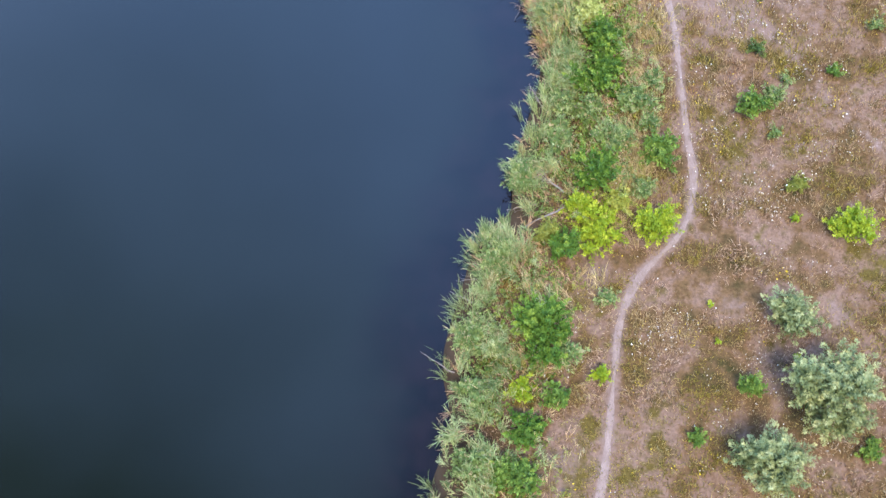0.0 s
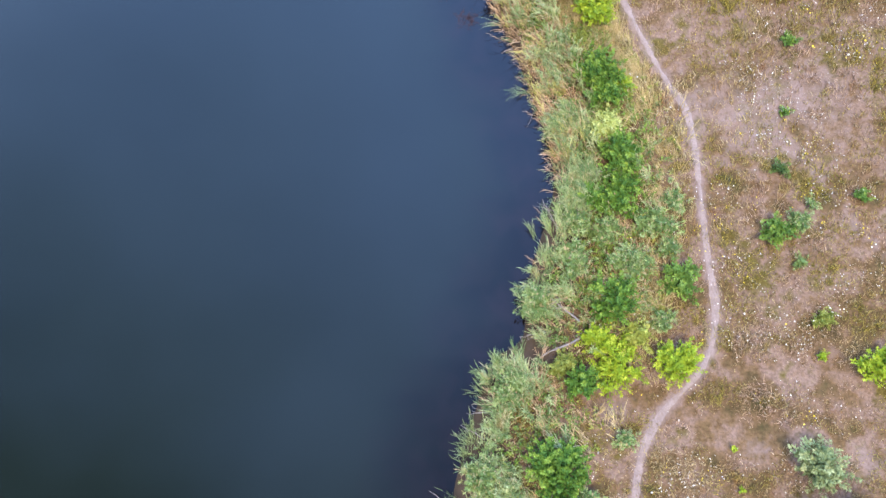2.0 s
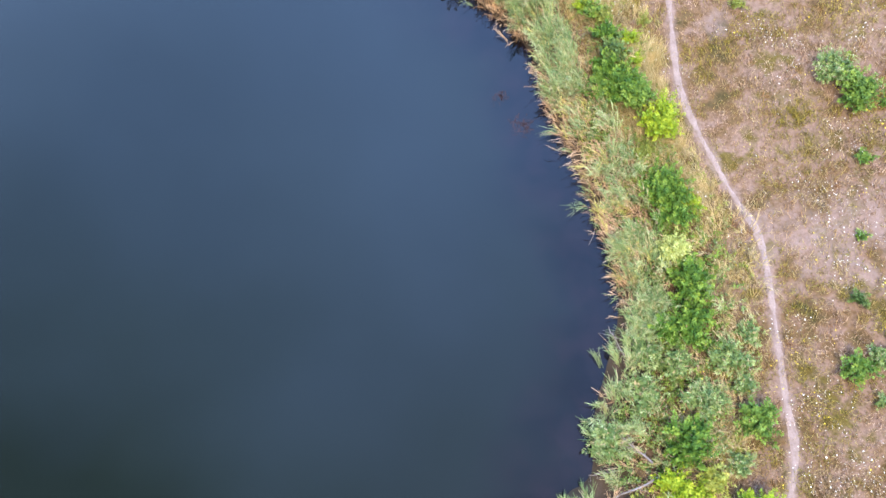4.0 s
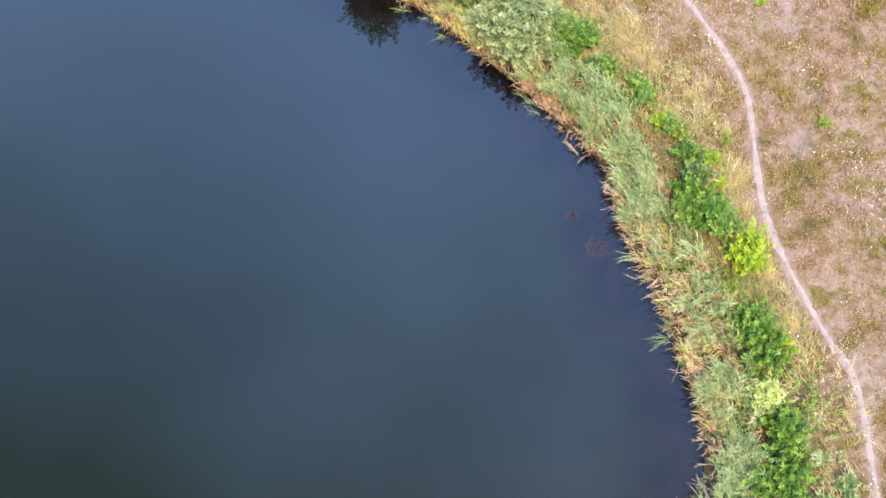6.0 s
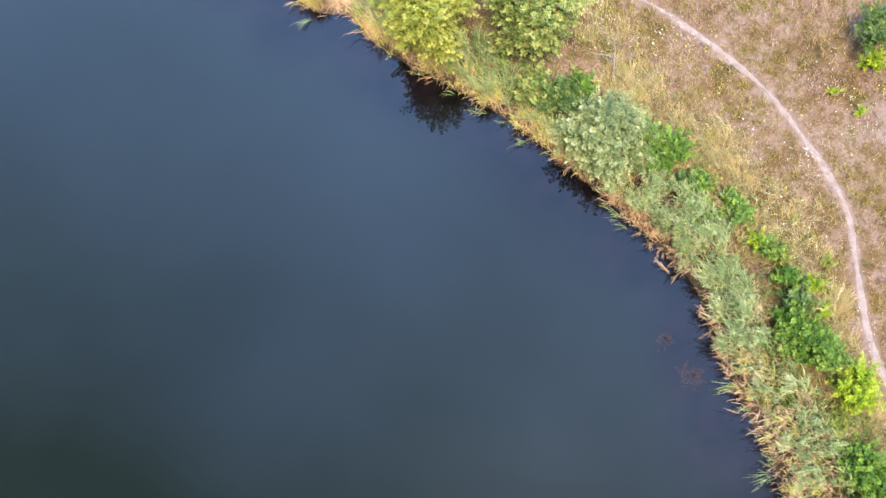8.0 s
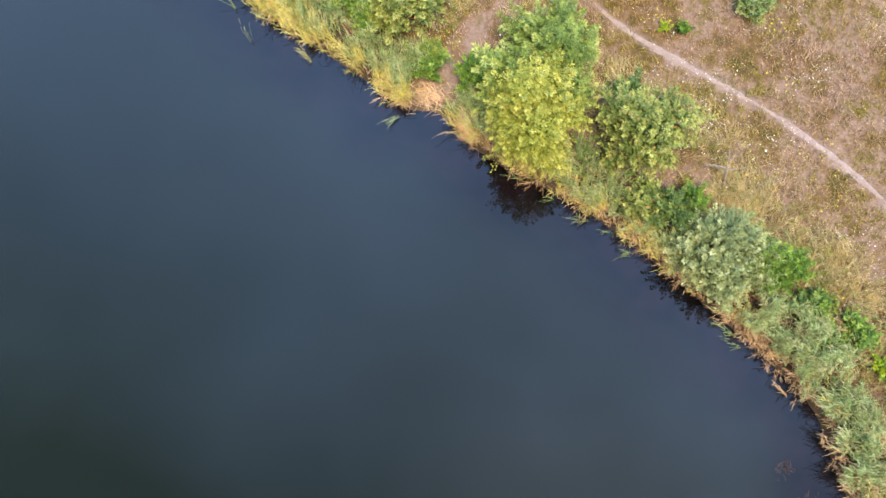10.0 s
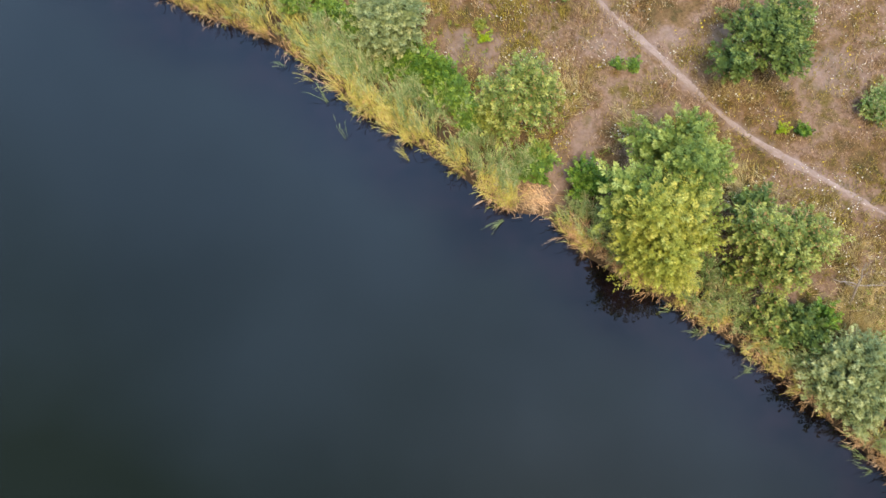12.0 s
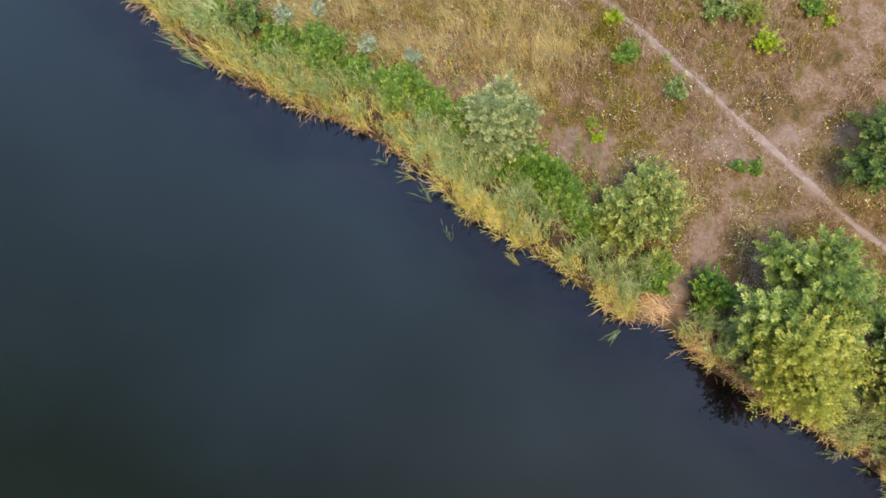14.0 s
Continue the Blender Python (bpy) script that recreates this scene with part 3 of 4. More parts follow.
shrub(2.05, 27.54, 1.07, 1.5, "lush")
shrub(4.06, 21.58, 1.27, 1.3, "lush")
shrub(3.96, 19.57, 0.78, 1.5, "straw")
shrub(12.44, 26.72, 1.18, 1.2, "green")
shrub(11.45, 27.87, 0.95, 1.0, "pale")
shrub(1.84, 29.27, 0.90, 1.3, "dark")
shrub(2.79, 29.00, 0.43, 0.8, "lime")
shrub(1.44, 31.50, 0.60, 0.9, "olive")
shrub(0.47, 32.17, 0.54, 0.9, "lime")
shrub(-0.45, 34.07, 0.60, 0.9, "green")
shrub(-2.21, 34.92, 0.82, 1.2, "dark")
shrub(-3.85, 36.56, 1.16, 1.8, "green")
shrub(6.64, 41.68, 1.37, 2.0, "dark")
shrub(6.40, 40.49, 0.67, 0.9, "lime")
shrub(-16.39, 46.13, 1.10, 2.0, "lush")
shrub(-9.66, 44.34, 1.00, 2.6, "dark")
shrub(-7.53, 39.55, 0.89, 1.6, "dark")
shrub(-2.89, 36.47, 1.09, 1.4, "lush")
shrub(-20.6, 49.1, 0.9, 3.0, "olive")
shrub(-18.69, 47.06, 1.07, 1.5, "green")
shrub(-3.14, 49.28, 1.13, 1.2, "pale")
shrub(-17.11, 55.64, 0.71, 0.9, "pale")
shrub(-23.25, 51.84, 1.02, 1.5, "lush")
shrub(-29.96, 56.56, 1.31, 1.9, "green")
shrub(-33.64, 58.54, 1.31, 1.8, "green")
shrub(-32.15, 57.49, 1.06, 1.6, "green")
shrub(-37.60, 60.57, 1.07, 1.4, "dark")
shrub(-36.19, 59.34, 1.11, 1.2, "green")
shrub(-39.21, 60.89, 0.91, 1.2, "green")
shrub(-24.19, 52.26, 1.09, 1.5, "lush")
shrub(-22.49, 50.70, 1.18, 1.6, "green")
shrub(-27.21, 54.73, 1.01, 1.5, "green")
shrub(-19.25, 57.59, 0.70, 0.9, "green")
shrub(-19.62, 59.57, 0.52, 0.7, "lime")
shrub(-12.77, 57.80, 0.70, 0.9, "lime")
shrub(-13.32, 59.42, 0.89, 0.9, "olive")
shrub(-14.73, 59.76, 1.06, 1.0, "pale")
shrub(-10.42, 59.60, 0.67, 0.7, "green")
shrub(-35.68, 60.55, 0.77, 1.1, "hoary")
shrub(-31.49, 58.84, 0.74, 1.0, "hoary")
shrub(-34.03, 60.83, 0.65, 0.9, "hoary")
shrub(-29.32, 58.01, 0.61, 0.9, "hoary")
shrub(-2.11, 34.69, 0.93, 1.3, "lush")
shrub(-0.18, 33.45, 0.76, 1.1, "green")
shrub(0.95, 31.77, 0.70, 1.0, "green")
shrub(1.55, 30.44, 0.80, 1.2, "lush")
shrub(2.61, 30.14, 0.59, 0.8, "lime")
shrub(1.46, 28.51, 0.89, 1.3, "lush")
shrub(2.63, 26.93, 0.94, 1.4, "green")
shrub(3.60, 22.45, 1.14, 1.4, "lush")
shrub(4.82, 21.82, 0.53, 0.8, "lime")
shrub(2.93, 24.40, 0.68, 0.9, "olive")
shrub(4.44, 18.17, 1.24, 1.4, "lush")
shrub(-7.74, 39.17, 1.27, 2.2, "dark")
shrub(-9.08, 39.63, 1.14, 2.4, "oak")
shrub(-6.88, 39.61, 0.81, 1.8, "lush")
shrub(1.22, 27.74, 1.05, 1.4, "green")
shrub(-1.48, 33.31, 0.69, 1.1, "lush")
shrub(-24.97, 52.38, 1.16, 1.4, "lush")
shrub(-23.03, 51.48, 1.25, 1.5, "lush")
shrub(-21.97, 50.01, 0.95, 1.3, "green")
shrub(-26.42, 52.96, 0.88, 1.0, "olive")
shrub(-35.06, 58.83, 0.98, 1.2, "green")
shrub(-28.52, 55.54, 0.97, 1.3, "green")
shrub(-21.57, 49.26, 0.92, 1.4, "green")
shrub(-18.48, 47.63, 0.77, 1.3, "olive")
herb(11.80, 14.87, 0.67, 0.8, "pale")
herb(12.44, 15.64, 0.34, 0.5, "pale")
herb(11.30, 17.32, 0.43, 0.6, "dark")
herb(11.65, 13.04, 0.38, 0.5, "pale")
herb(14.51, 15.95, 0.43, 0.5, "green")
herb(16.61, 18.20, 0.45, 0.5, "pale")
herb(12.06, 9.09, 0.32, 0.5, "lime")
herb(12.32, 10.62, 0.59, 0.5, "olive")
herb(8.43, 3.84, 0.22, 0.4, "lime")
herb(8.29, 5.36, 0.18, 0.4, "lime")
herb(11.45, 3.17, 0.23, 0.4, "lime")
herb(7.32, -0.04, 0.44, 0.6, "green")
herb(13.80, -0.41, 0.51, 0.6, "green")
herb(4.07, 5.69, 0.54, 0.7, "pale")
herb(5.87, 10.65, 0.67, 0.8, "pale")
herb(11.80, 20.07, 0.30, 0.4, "green")
herb(12.34, 23.55, 0.46, 0.5, "green")
herb(13.71, 26.26, 0.39, 0.4, "green")
herb(4.65, 39.13, 0.27, 0.4, "lime")
herb(5.70, 38.11, 0.36, 0.4, "lime")
herb(7.74, 31.77, 0.46, 0.4, "olive")
herb(3.37, 31.11, 0.38, 0.5, "olive")
herb(-6.45, 48.22, 0.52, 0.6, "lush")
herb(-7.31, 48.33, 0.34, 0.4, "lime")
herb(-14.60, 51.91, 0.43, 0.5, "green")
herb(-15.70, 46.16, 0.81, 0.6, "olive")
herb(-13.79, 51.84, 0.45, 0.5, "green")
herb(-20.81, 53.57, 0.44, 0.5, "lime")
herb(-20.99, 54.27, 0.43, 0.4, "olive")
herb(-9.68, 58.78, 0.40, 0.4, "lime")
herb(-17.27, 57.43, 0.26, 0.4, "pale")


# ---- reeds ----
def reed_mesh(base, tall, lean, rng, leaves=9, leaf_len=0.46, leaf_w=0.011):
    """Arched stalks with drooping leaves; lean: how far the tip stands off sideways."""
    n = len(base)
    k = np.array([0, 0.4, 0.75, 1.0])
    p = base[:, None] + np.concatenate([lean[:, None] * (k**1.6)[None, :, None], (tall[:, None] * (k - 0.12 * k**3))[..., None]], 2)
    a = rng.uniform(0, 6.28, n)
    side = np.stack([np.cos(a), np.sin(a), 0 * a], 1)
    v, f = strips(p, side, [0.009, 0.008, 0.006, 0.003])
    out = [(v, f)]
    for i in range(leaves):
        h = 0.35 + 0.62 * (i + rng.uniform(0, 0.9, n)) / leaves
        at = base + np.concatenate([lean * (h**1.6)[:, None], (tall * (h - 0.12 * h**3))[:, None]], 1)
        a = rng.uniform(0, 6.28, n)
        way = 0.5 * np.stack([np.cos(a), np.sin(a)], 1) + 1.25 * lean / np.maximum(tall, 0.3)[:, None]
        L = leaf_len * rng.uniform(0.6, 1.25, n)
        rise = rng.uniform(0.6, 1.7, n)
        q1 = at + np.concatenate([way * 0.55 * L[:, None], (rise * 0.5 * L)[:, None]], 1)
        q2 = at + np.concatenate([way * 1.0 * L[:, None], ((rise * 0.5 - 0.22) * L)[:, None]], 1)
        sd = unit(np.stack([-way[:, 1], way[:, 0], 0.5 * rng.normal(0, 1, n)], 1))
        out.append(strips(np.stack([at, q1, q2], 1), sd, [leaf_w * 0.7, leaf_w, leaf_w * 0.15]))
    return joined(out)


def shore_points(n, y0, y1, d0, d1, rng):
    """Places along the shore between two heights of the plan, d0 to d1 metres inland, with the way out over the water."""
    core = SHORE[2:-2]
    seg = np.where((core[:-1, 1] >= y0) & (core[:-1, 1] < y1))[0]
    i = seg[rng.integers(0, len(seg), n)]
    p = core[i] + (core[i + 1] - core[i]) * rng.uniform(0, 1, (n, 1))
    t = unit(core[i + 1] - core[i])
    inland = np.stack([t[:, 1], -t[:, 0]], 1)
    q = p + inland * rng.uniform(d0, d1, (n, 1))
    gap = (np.hypot(q[:, 0] + 18.4, (q[:, 1] - 45.7)) > 1.3) & (np.hypot(q[:, 0] + 17.7, q[:, 1] - 47.2) > 0.9)
    q, inland = q[gap], inland[gap]
    return q, -inland


def reed_bed(name, label, material, spans, leaves=10, leaf_len=0.38, stalks=6, leaf_w=0.0105):
    """A stand of reeds; spans: y from, y to, metres inland from and to, stalks, height, lean outwards, lean north."""
    rng = np.random.default_rng(len(name) * 13)
    parts, tones = [], []
    for y0, y1, d0, d1, n, tall, out, north in spans:
        q, way = shore_points(max(8, n // stalks), y0, y1, d0, d1, rng)
        keep = waves(q[:, 0], q[:, 1], 1.1, 3) + 0.5 * waves(q[:, 0], q[:, 1], 2.7, 5) + rng.uniform(-0.5, 0.7, len(q)) > -0.15
        q, way = q[keep], way[keep]
        m = len(q)
        sway = np.stack([waves(q[:, 0], q[:, 1], 1.5, 11), waves(q[:, 0], q[:, 1], 1.5, 12)], 1)
        tilt = way * out * rng.uniform(0.3, 1.4, (m, 1)) + rng.normal(0, 0.16, (m, 2)) + 0.2 * sway + np.array([-0.05, north])
        grown = tall * rng.uniform(0.7, 1.15, m)
        clump = np.repeat(np.arange(m), stalks)
        off = rng.normal(0, 0.075, (len(clump), 2))
        q, way = q[clump] + off, way[clump]
        z = np.maximum(height(q[:, 0], q[:, 1]), -0.12)
        H = grown[clump] * rng.uniform(0.75, 1.08, len(clump))
        lean = tilt[clump] + 1.6 * off + rng.normal(0, 0.06, (len(clump), 2))
        parts.append(reed_mesh(np.column_stack([q, z]), H, lean, rng, leaves, leaf_len, leaf_w))
        own = np.clip(rng.normal(0.5, 0.21, m)[clump] + rng.normal(0, 0.08, len(clump)), 0, 1)
        tones += [np.repeat(own, 8), *[np.repeat(own, 6)] * leaves]
    v, f = joined(parts)
    return tagged(mesh_object(name, v, f, material, None, np.concatenate(tones)), label, "reeds", kind="stuff")


reed_bed("green_reeds", "dense pale green reeds swaying along the lake shore", REED, [
    (-9, 8.8, 0.2, 2.6, 2250, 1.35, 0.03, 0.15), (8.8, 11, 0.5, 1.6, 160, 1.2, 0.1, 0.15), (11, 13.4, 0.0, 0.7, 160, 1.1, 0.05, 0.15), (11, 20, 0.4, 1.8, 900, 1.3, 0.15, 0.2), (-6, 20, 1.8, 4.2, 420, 1.2, 0.05, 0.12),
    (17, 27, 0.5, 2.4, 620, 1.5, 0.25, 0.2), (27, 31, 0.3, 1.9, 800, 1.8, 0.35, 0.25), (31, 36, 0.3, 2.4, 1500, 1.9, 0.4, 0.25), (36, 46, 0.3, 2.0, 1900, 1.8, 0.35, 0.3), (44, 53, 0.3, 2.2, 2000, 1.8, 0.25, 0.4), (53, 66, 0.4, 2.0, 2300, 1.7, 0.25, 0.4)])
reed_bed("yellowing_reeds", "yellow-green reeds turning golden at the water's edge", REED_GOLD, [
    (18, 36, 0.1, 1.6, 380, 1.4, 0.25, 0.2), (44, 52, -0.15, 0.7, 900, 1.3, 0.22, 0.35), (52, 70, -0.1, 1.3, 2700, 1.4, 0.14, 0.4), (44.8, 51, -0.15, 0.6, 700, 1.2, 0.2, 0.3), (36, 44, -0.1, 1.0, 450, 1.4, 0.3, 0.25)], 6, 0.38, 3, 0.009)
reed_bed("dry_reeds", "tangled dry brown reed stalks at the waterline", REED_DRY, [
    (17, 27, 0.0, 0.9, 600, 0.8, 0.2, 0.12), (27, 36, 0.0, 0.9, 950, 0.9, 0.15, 0.1), (18, 36, 0.8, 2.2, 900, 1.0, 0.4, 0.15), (27, 47, -0.08, 0.5, 1600, 0.75, 0.08, 0.03), (36, 47, 0.0, 0.9, 1700, 0.85, 0.12, 0.06), (47, 70, -0.05, 0.5, 1100, 0.8, 0.02, 0.05), (18, 27, 0.1, 2.6, 700, 1.2, 0.25, 0.2), (-9, 8.5, 0.3, 1.2, 160, 0.8, 0.1, 0.0), (10.4, 17, 0.2, 1.2, 120, 0.6, 0.1, 0.1), (8.6, 18, 0.8, 4.0, 420, 1.1, 0.1, 0.1), (43.5, 66, -0.08, 0.3, 900, 0.65, 0.02, 0.03), (-9, 17, 1.0, 5.0, 900, 0.7, 0.1, 0.1)], 4, 0.26, 2, 0.008)


reed_bed("tall_straw_grass", "tall pale straw grass between the bank and the footpath", STRAW, [
    (-9, 10, 3.4, 6.0, 800, 0.7, 0.0, 0.12), (-3, 12, 1.6, 3.6, 260, 1.2, 0.0, 0.1), (10, 20, 3.0, 6.2, 900, 0.7, 0.0, 0.12), (20, 36, 2.2, 5.2, 800, 0.75, 0.0, 0.15), (36, 46, 3.4, 6.5, 400, 0.6, 0.0, 0.15), (50, 66, 3.5, 9.0, 1300, 0.75, 0.0, 0.2), (54, 66, 8, 16, 700, 0.7, 0.0, 0.2)], 3, 0.28, 3, 0.008)


def reed_mat(x, y, r, n):
    """A trampled mat of dry stalks lying on the wet sand."""
    rng = np.random.default_rng(4)
    a = rng.normal(2.3, 0.7, n)
    w = np.column_stack([np.cos(a), np.sin(a), 0 * a])
    c = rng.normal(0, r * 0.5, (n, 2))
    L = rng.uniform(0.3, 0.8, (n, 1))
    s0 = np.column_stack([c, rng.uniform(0.03, 0.1, n)])
    v, f = strips(np.stack([s0 - w * L / 2, s0 + [0, 0, 0.03], s0 + w * L / 2], 1), np.column_stack([-w[:, 1], w[:, 0], 0 * a]), [0.006, 0.009, 0.004])
    ob = tagged(mesh_object("dry_reed_mat", v, f, REED_DRY, None, np.repeat(rng.uniform(0.2, 0.9, n), 6)), "trampled mat of dry reed stalks at the landing place", "dry reeds", kind="stuff")
    ob.location = (x, y, float(height(x, y)))


reed_mat(-18.75, 45.75, 0.75, 200)


def reed_tuft(x, y, tall, stalks, lean, material=REED, note="pale green"):
    rng = np.random.default_rng(int(abs(x * 90 + y * 7)))
    base = np.column_stack([rng.normal(0, 0.06, (stalks, 2)), np.zeros(stalks)])
    L = np.array(lean) + rng.normal(0, 0.25 * tall, (stalks, 2))
    tall = tall * rng.uniform(0.6, 1.1, stalks)
    root = tagged(new("reed_tuft"), f"{note} reed tuft growing out of the shallow water", "reeds", "reed tufts in the water")
    root.location = (x, y, -0.05)
    for i in range(stalks):
        v, f = reed_mesh(base[i:i + 1], tall[i:i + 1], L[i:i + 1], rng, 3, 0.24, 0.005)
        mesh_object("reed", v, f, material, root, np.full(len(v), 0.4 + 0.3 * (i % 3) / 2))


reed_tuft(-27.7, 49.2, 0.9, 5, (-0.35, 0.5))
reed_tuft(-24.6, 47.9, 1.0, 7, (-0.4, 0.5), REED_GOLD, "golden green")
reed_tuft(-28.6, 51.1, 0.9, 8, (-0.4, 0.4))
reed_tuft(-27.2, 50.4, 0.5, 6, (-0.3, 0.3))
reed_tuft(-40.0, 58.6, 1.0, 16, (-0.8, 0.7))
reed_tuft(-41.0, 59.6, 0.9, 16, (-0.8, 0.6))
reed_tuft(-30.7, 53.1, 0.5, 4, (-0.5, -0.05))
reed_tuft(-29.4, 52.2, 0.5, 4, (-0.45, 0.1), REED_GOLD, "golden green")
reed_tuft(-20.1, 44.8, 0.4, 7, (-0.5, -0.3))
reed_tuft(0.4, 22.1, 0.5, 9, (-0.6, -0.1))
reed_tuft(-0.6, 25.9, 0.5, 9, (-0.8, -0.1))
reed_tuft(-0.2, 24.9, 0.5, 7, (-0.5, 0.0))
reed_tuft(-3.2, 31.0, 0.5, 6, (-0.5, 0.4), REED_DRY, "withered")
reed_tuft(0.6, 14.67, 0.8, 7, (-0.4, 0.6))
for i in range(11):
    q, way = shore_points(1, 33, 42, -0.5, -0.1, np.random.default_rng(i + 40))
    reed_tuft(float(q[0, 0]), float(q[0, 1]), 0.4, 4, (-0.38, 0.08 * (i % 3)))
for i in range(16):
    q, way = shore_points(2, -3, 8.8, -0.05, 0.3, np.random.default_rng(i + 80))
    reed_tuft(float(q[0, 0]), float(q[0, 1]), 0.9, 10, (-0.35 + 0.1 * (i % 4), 0.25))
for i in range(10):
    q, way = shore_points(2, 11.5, 24, -0.1, 0.3, np.random.default_rng(i + 120))
    reed_tuft(float(q[0, 0]), float(q[0, 1]), 0.7, 9, (-0.3, 0.15))


# ---- undergrowth on the bank ----
def undergrowth(name, label, kind, spans, seed):
    """Low leafy growth between the shrubs; spans: y from, y to, metres inland from and to, sprays."""
    rng = np.random.default_rng(seed)
    q = np.vstack([shore_points(n, y0, y1, d0, d1, rng)[0] for y0, y1, d0, d1, n in spans])
    q = q[(waves(q[:, 0], q[:, 1], 1.7, seed) + rng.uniform(-0.4, 0.4, len(q)) > 0.0) & (path_at(q[:, 0], q[:, 1]) > 0.7) & (shore_at(q[:, 0], q[:, 1]) > 0.3)]
    per = np.repeat(np.arange(len(q)), 14)
    n = len(per)
    tall = rng.uniform(0.2, 0.75, len(q))
    lean = rng.normal(0, 0.2, (len(q), 2))
    s = rng.uniform(0.15, 1, n)
    base = np.column_stack([q[per] + lean[per] * s[:, None] + rng.normal(0, 0.05, (n, 2)), height(q[:, 0], q[:, 1])[per] + tall[per] * s])
    size = rng.uniform(0.07, 0.15, n)
    v = leaf_quads(base, rng.normal(0, 1, (n, 3)) + [0, 0, 0.6], rng.normal(0, 0.5, (n, 3)) + [0, 0, 1], size, size * 0.45)
    tint = np.repeat(rng.uniform(0, 1, len(q))[per], 4)
    tagged(mesh_object(name, v, quads(n), LEAF[kind], None, tint), label, "undergrowth", kind="stuff")


undergrowth("pale_undergrowth", "pale green leafy undergrowth covering the bank", "pale", [(18, 27, 0.5, 3.0, 700), (-9, 10, 1.0, 4.4, 900), (10, 20, 0.8, 5.2, 1100), (20, 36, 2.2, 4.4, 500), (46, 66, 2.2, 4.2, 350)], 5)
undergrowth("green_undergrowth", "fresh green leafy undergrowth between shrubs", "green", [(17, 27, 0.6, 3.0, 600), (-9, 10, 1.0, 4.4, 900), (10, 20, 0.8, 4.8, 1000), (20, 36, 2.0, 4.2, 700), (36, 46, 1.2, 3.0, 400), (46, 66, 1.8, 4.0, 450)], 9)
undergrowth("olive_undergrowth", "olive and yellowish weeds between the shrubs", "olive", [(18, 27, 0.5, 3.5, 500), (-9, 10, 1.5, 5.5, 600), (10, 20, 2, 6.0, 600), (20, 36, 2.5, 5.5, 600), (36, 66, 2.0, 6.0, 900)], 14)


# ---- dead wood ----
def wander(a, b, rng, n=6, amount=0.05):
    k = np.linspace(0, 1, n)[:, None]
    p = np.array(a) * (1 - k) + np.array(b) * k
    p[1:-1] += rng.normal(0, amount, (n - 2, 3))
    return p


def dead_branch(name, a, b, radius, label, twigs=4, spread=0.6):
    """A bleached branch from a to b with side twigs."""
    rng = np.random.default_rng(int(abs(a[0] * 70 + a[1] * 9)))
    a, b = np.array(a), np.array(b)
    root = tagged(new(name), label, "dead wood")
    root.location = a
    line = wander((0, 0, 0), b - a, rng, 7, 0.02 * np.linalg.norm(b - a))
    v, f = tube(line, np.linspace(radius, radius * 0.3, 7), 7)
    mesh_object("stem", v, f, DEADWOOD, root, smooth_shade=True)
    for i in range(twigs):
        s = line[1 + i % 5]
        e = s + 0.35 * (b - a) / np.linalg.norm(b - a) * rng.uniform(0.2, 1) + rng.normal(0, spread, 3) * [1, 1, 0.4]
        e[2] = max(e[2], -a[2] + 0.15) if a[2] < 0.3 else e[2]
        v, f = tube(wander(s, e, rng, 4, 0.05), np.linspace(radius * 0.45, radius * 0.12, 4), 5)
        mesh_object("twig", v, f, DEADWOOD, root)


def dead_tree():
    """A bare bleached stem with two long side limbs and a few twigs."""
    rng = np.random.default_rng(12)
    root = tagged(new("dead_tree"), "bleached bare dead tree standing in the dry meadow", "tree")
    root.location = (-5.3, 40.2, 0.75)
    line = wander((0, 0, 0), (0.0, 1.5, 2.0), rng, 7, 0.03)
    v, f = tube(line, np.linspace(0.065, 0.02, 7), 7)
    mesh_object("trunk", v, f, DEADWOOD, root, smooth_shade=True)
    for i, reach, thick in ((3, (-1.15, 0.25, 0.35), 0.032), (3, (0.95, -0.1, 0.4), 0.024), (2, (-0.55, 0.45, 0.3), 0.022), (4, (-0.45, 0.5, 0.35), 0.018), (5, (0.4, 0.35, 0.3), 0.016), (4, (0.5, 0.3, 0.2), 0.016)):
        p = wander(line[i], line[i] + reach, rng, 5, 0.035)
        v, f = tube(p, np.linspace(thick, thick * 0.35, 5), 5)
        limb = mesh_object("limb", v, f, DEADWOOD, root, smooth_shade=True)
        for j in (2, 3):
            v, f = tube(wander(p[j], p[j] + rng.normal(0, 0.22, 3) + np.array(reach) * 0.2, rng, 3, 0.02), [0.01, 0.008, 0.004], 4)
            mesh_object("twig", v, f, DEADWOOD, limb)


dead_tree()
GREY = "grey fallen branch lying between shrubs on the bank"
THIN = "thin withered stick reaching out over the water"
dead_branch("fallen_branch", (2.85, 10.03, 1.05), (0.65, 9.1, 0.75), 0.07, GREY, 3, 0.25)
dead_branch("fallen_branch", (2.4, 10.6, 1.0), (1.2, 11.6, 1.0), 0.05, GREY, 5, 0.3)
dead_branch("fallen_branch", (1.9, 11.1, 0.95), (0.9, 11.9, 1.1), 0.025, GREY, 4, 0.3)
dead_branch("fallen_branch", (1.2, 10.3, 0.4), (-0.2, 10.1, 0.3), 0.03, "thin grey branch reaching out over the water", 6, 0.3)
dead_branch("fallen_branch", (-2.5, 2.65, 0.5), (-4.05, 3.6, 0.35), 0.03, "thin grey stick reaching out over the water", 1, 0.2)
dead_branch("fallen_branch", (-1.7, 5.7, 0.5), (-2.75, 6.3, 0.35), 0.026, THIN, 4, 0.18)
dead_branch("fallen_branch", (-1.3, 6.85, 0.4), (-2.5, 6.8, 0.25), 0.022, THIN, 3, 0.15)
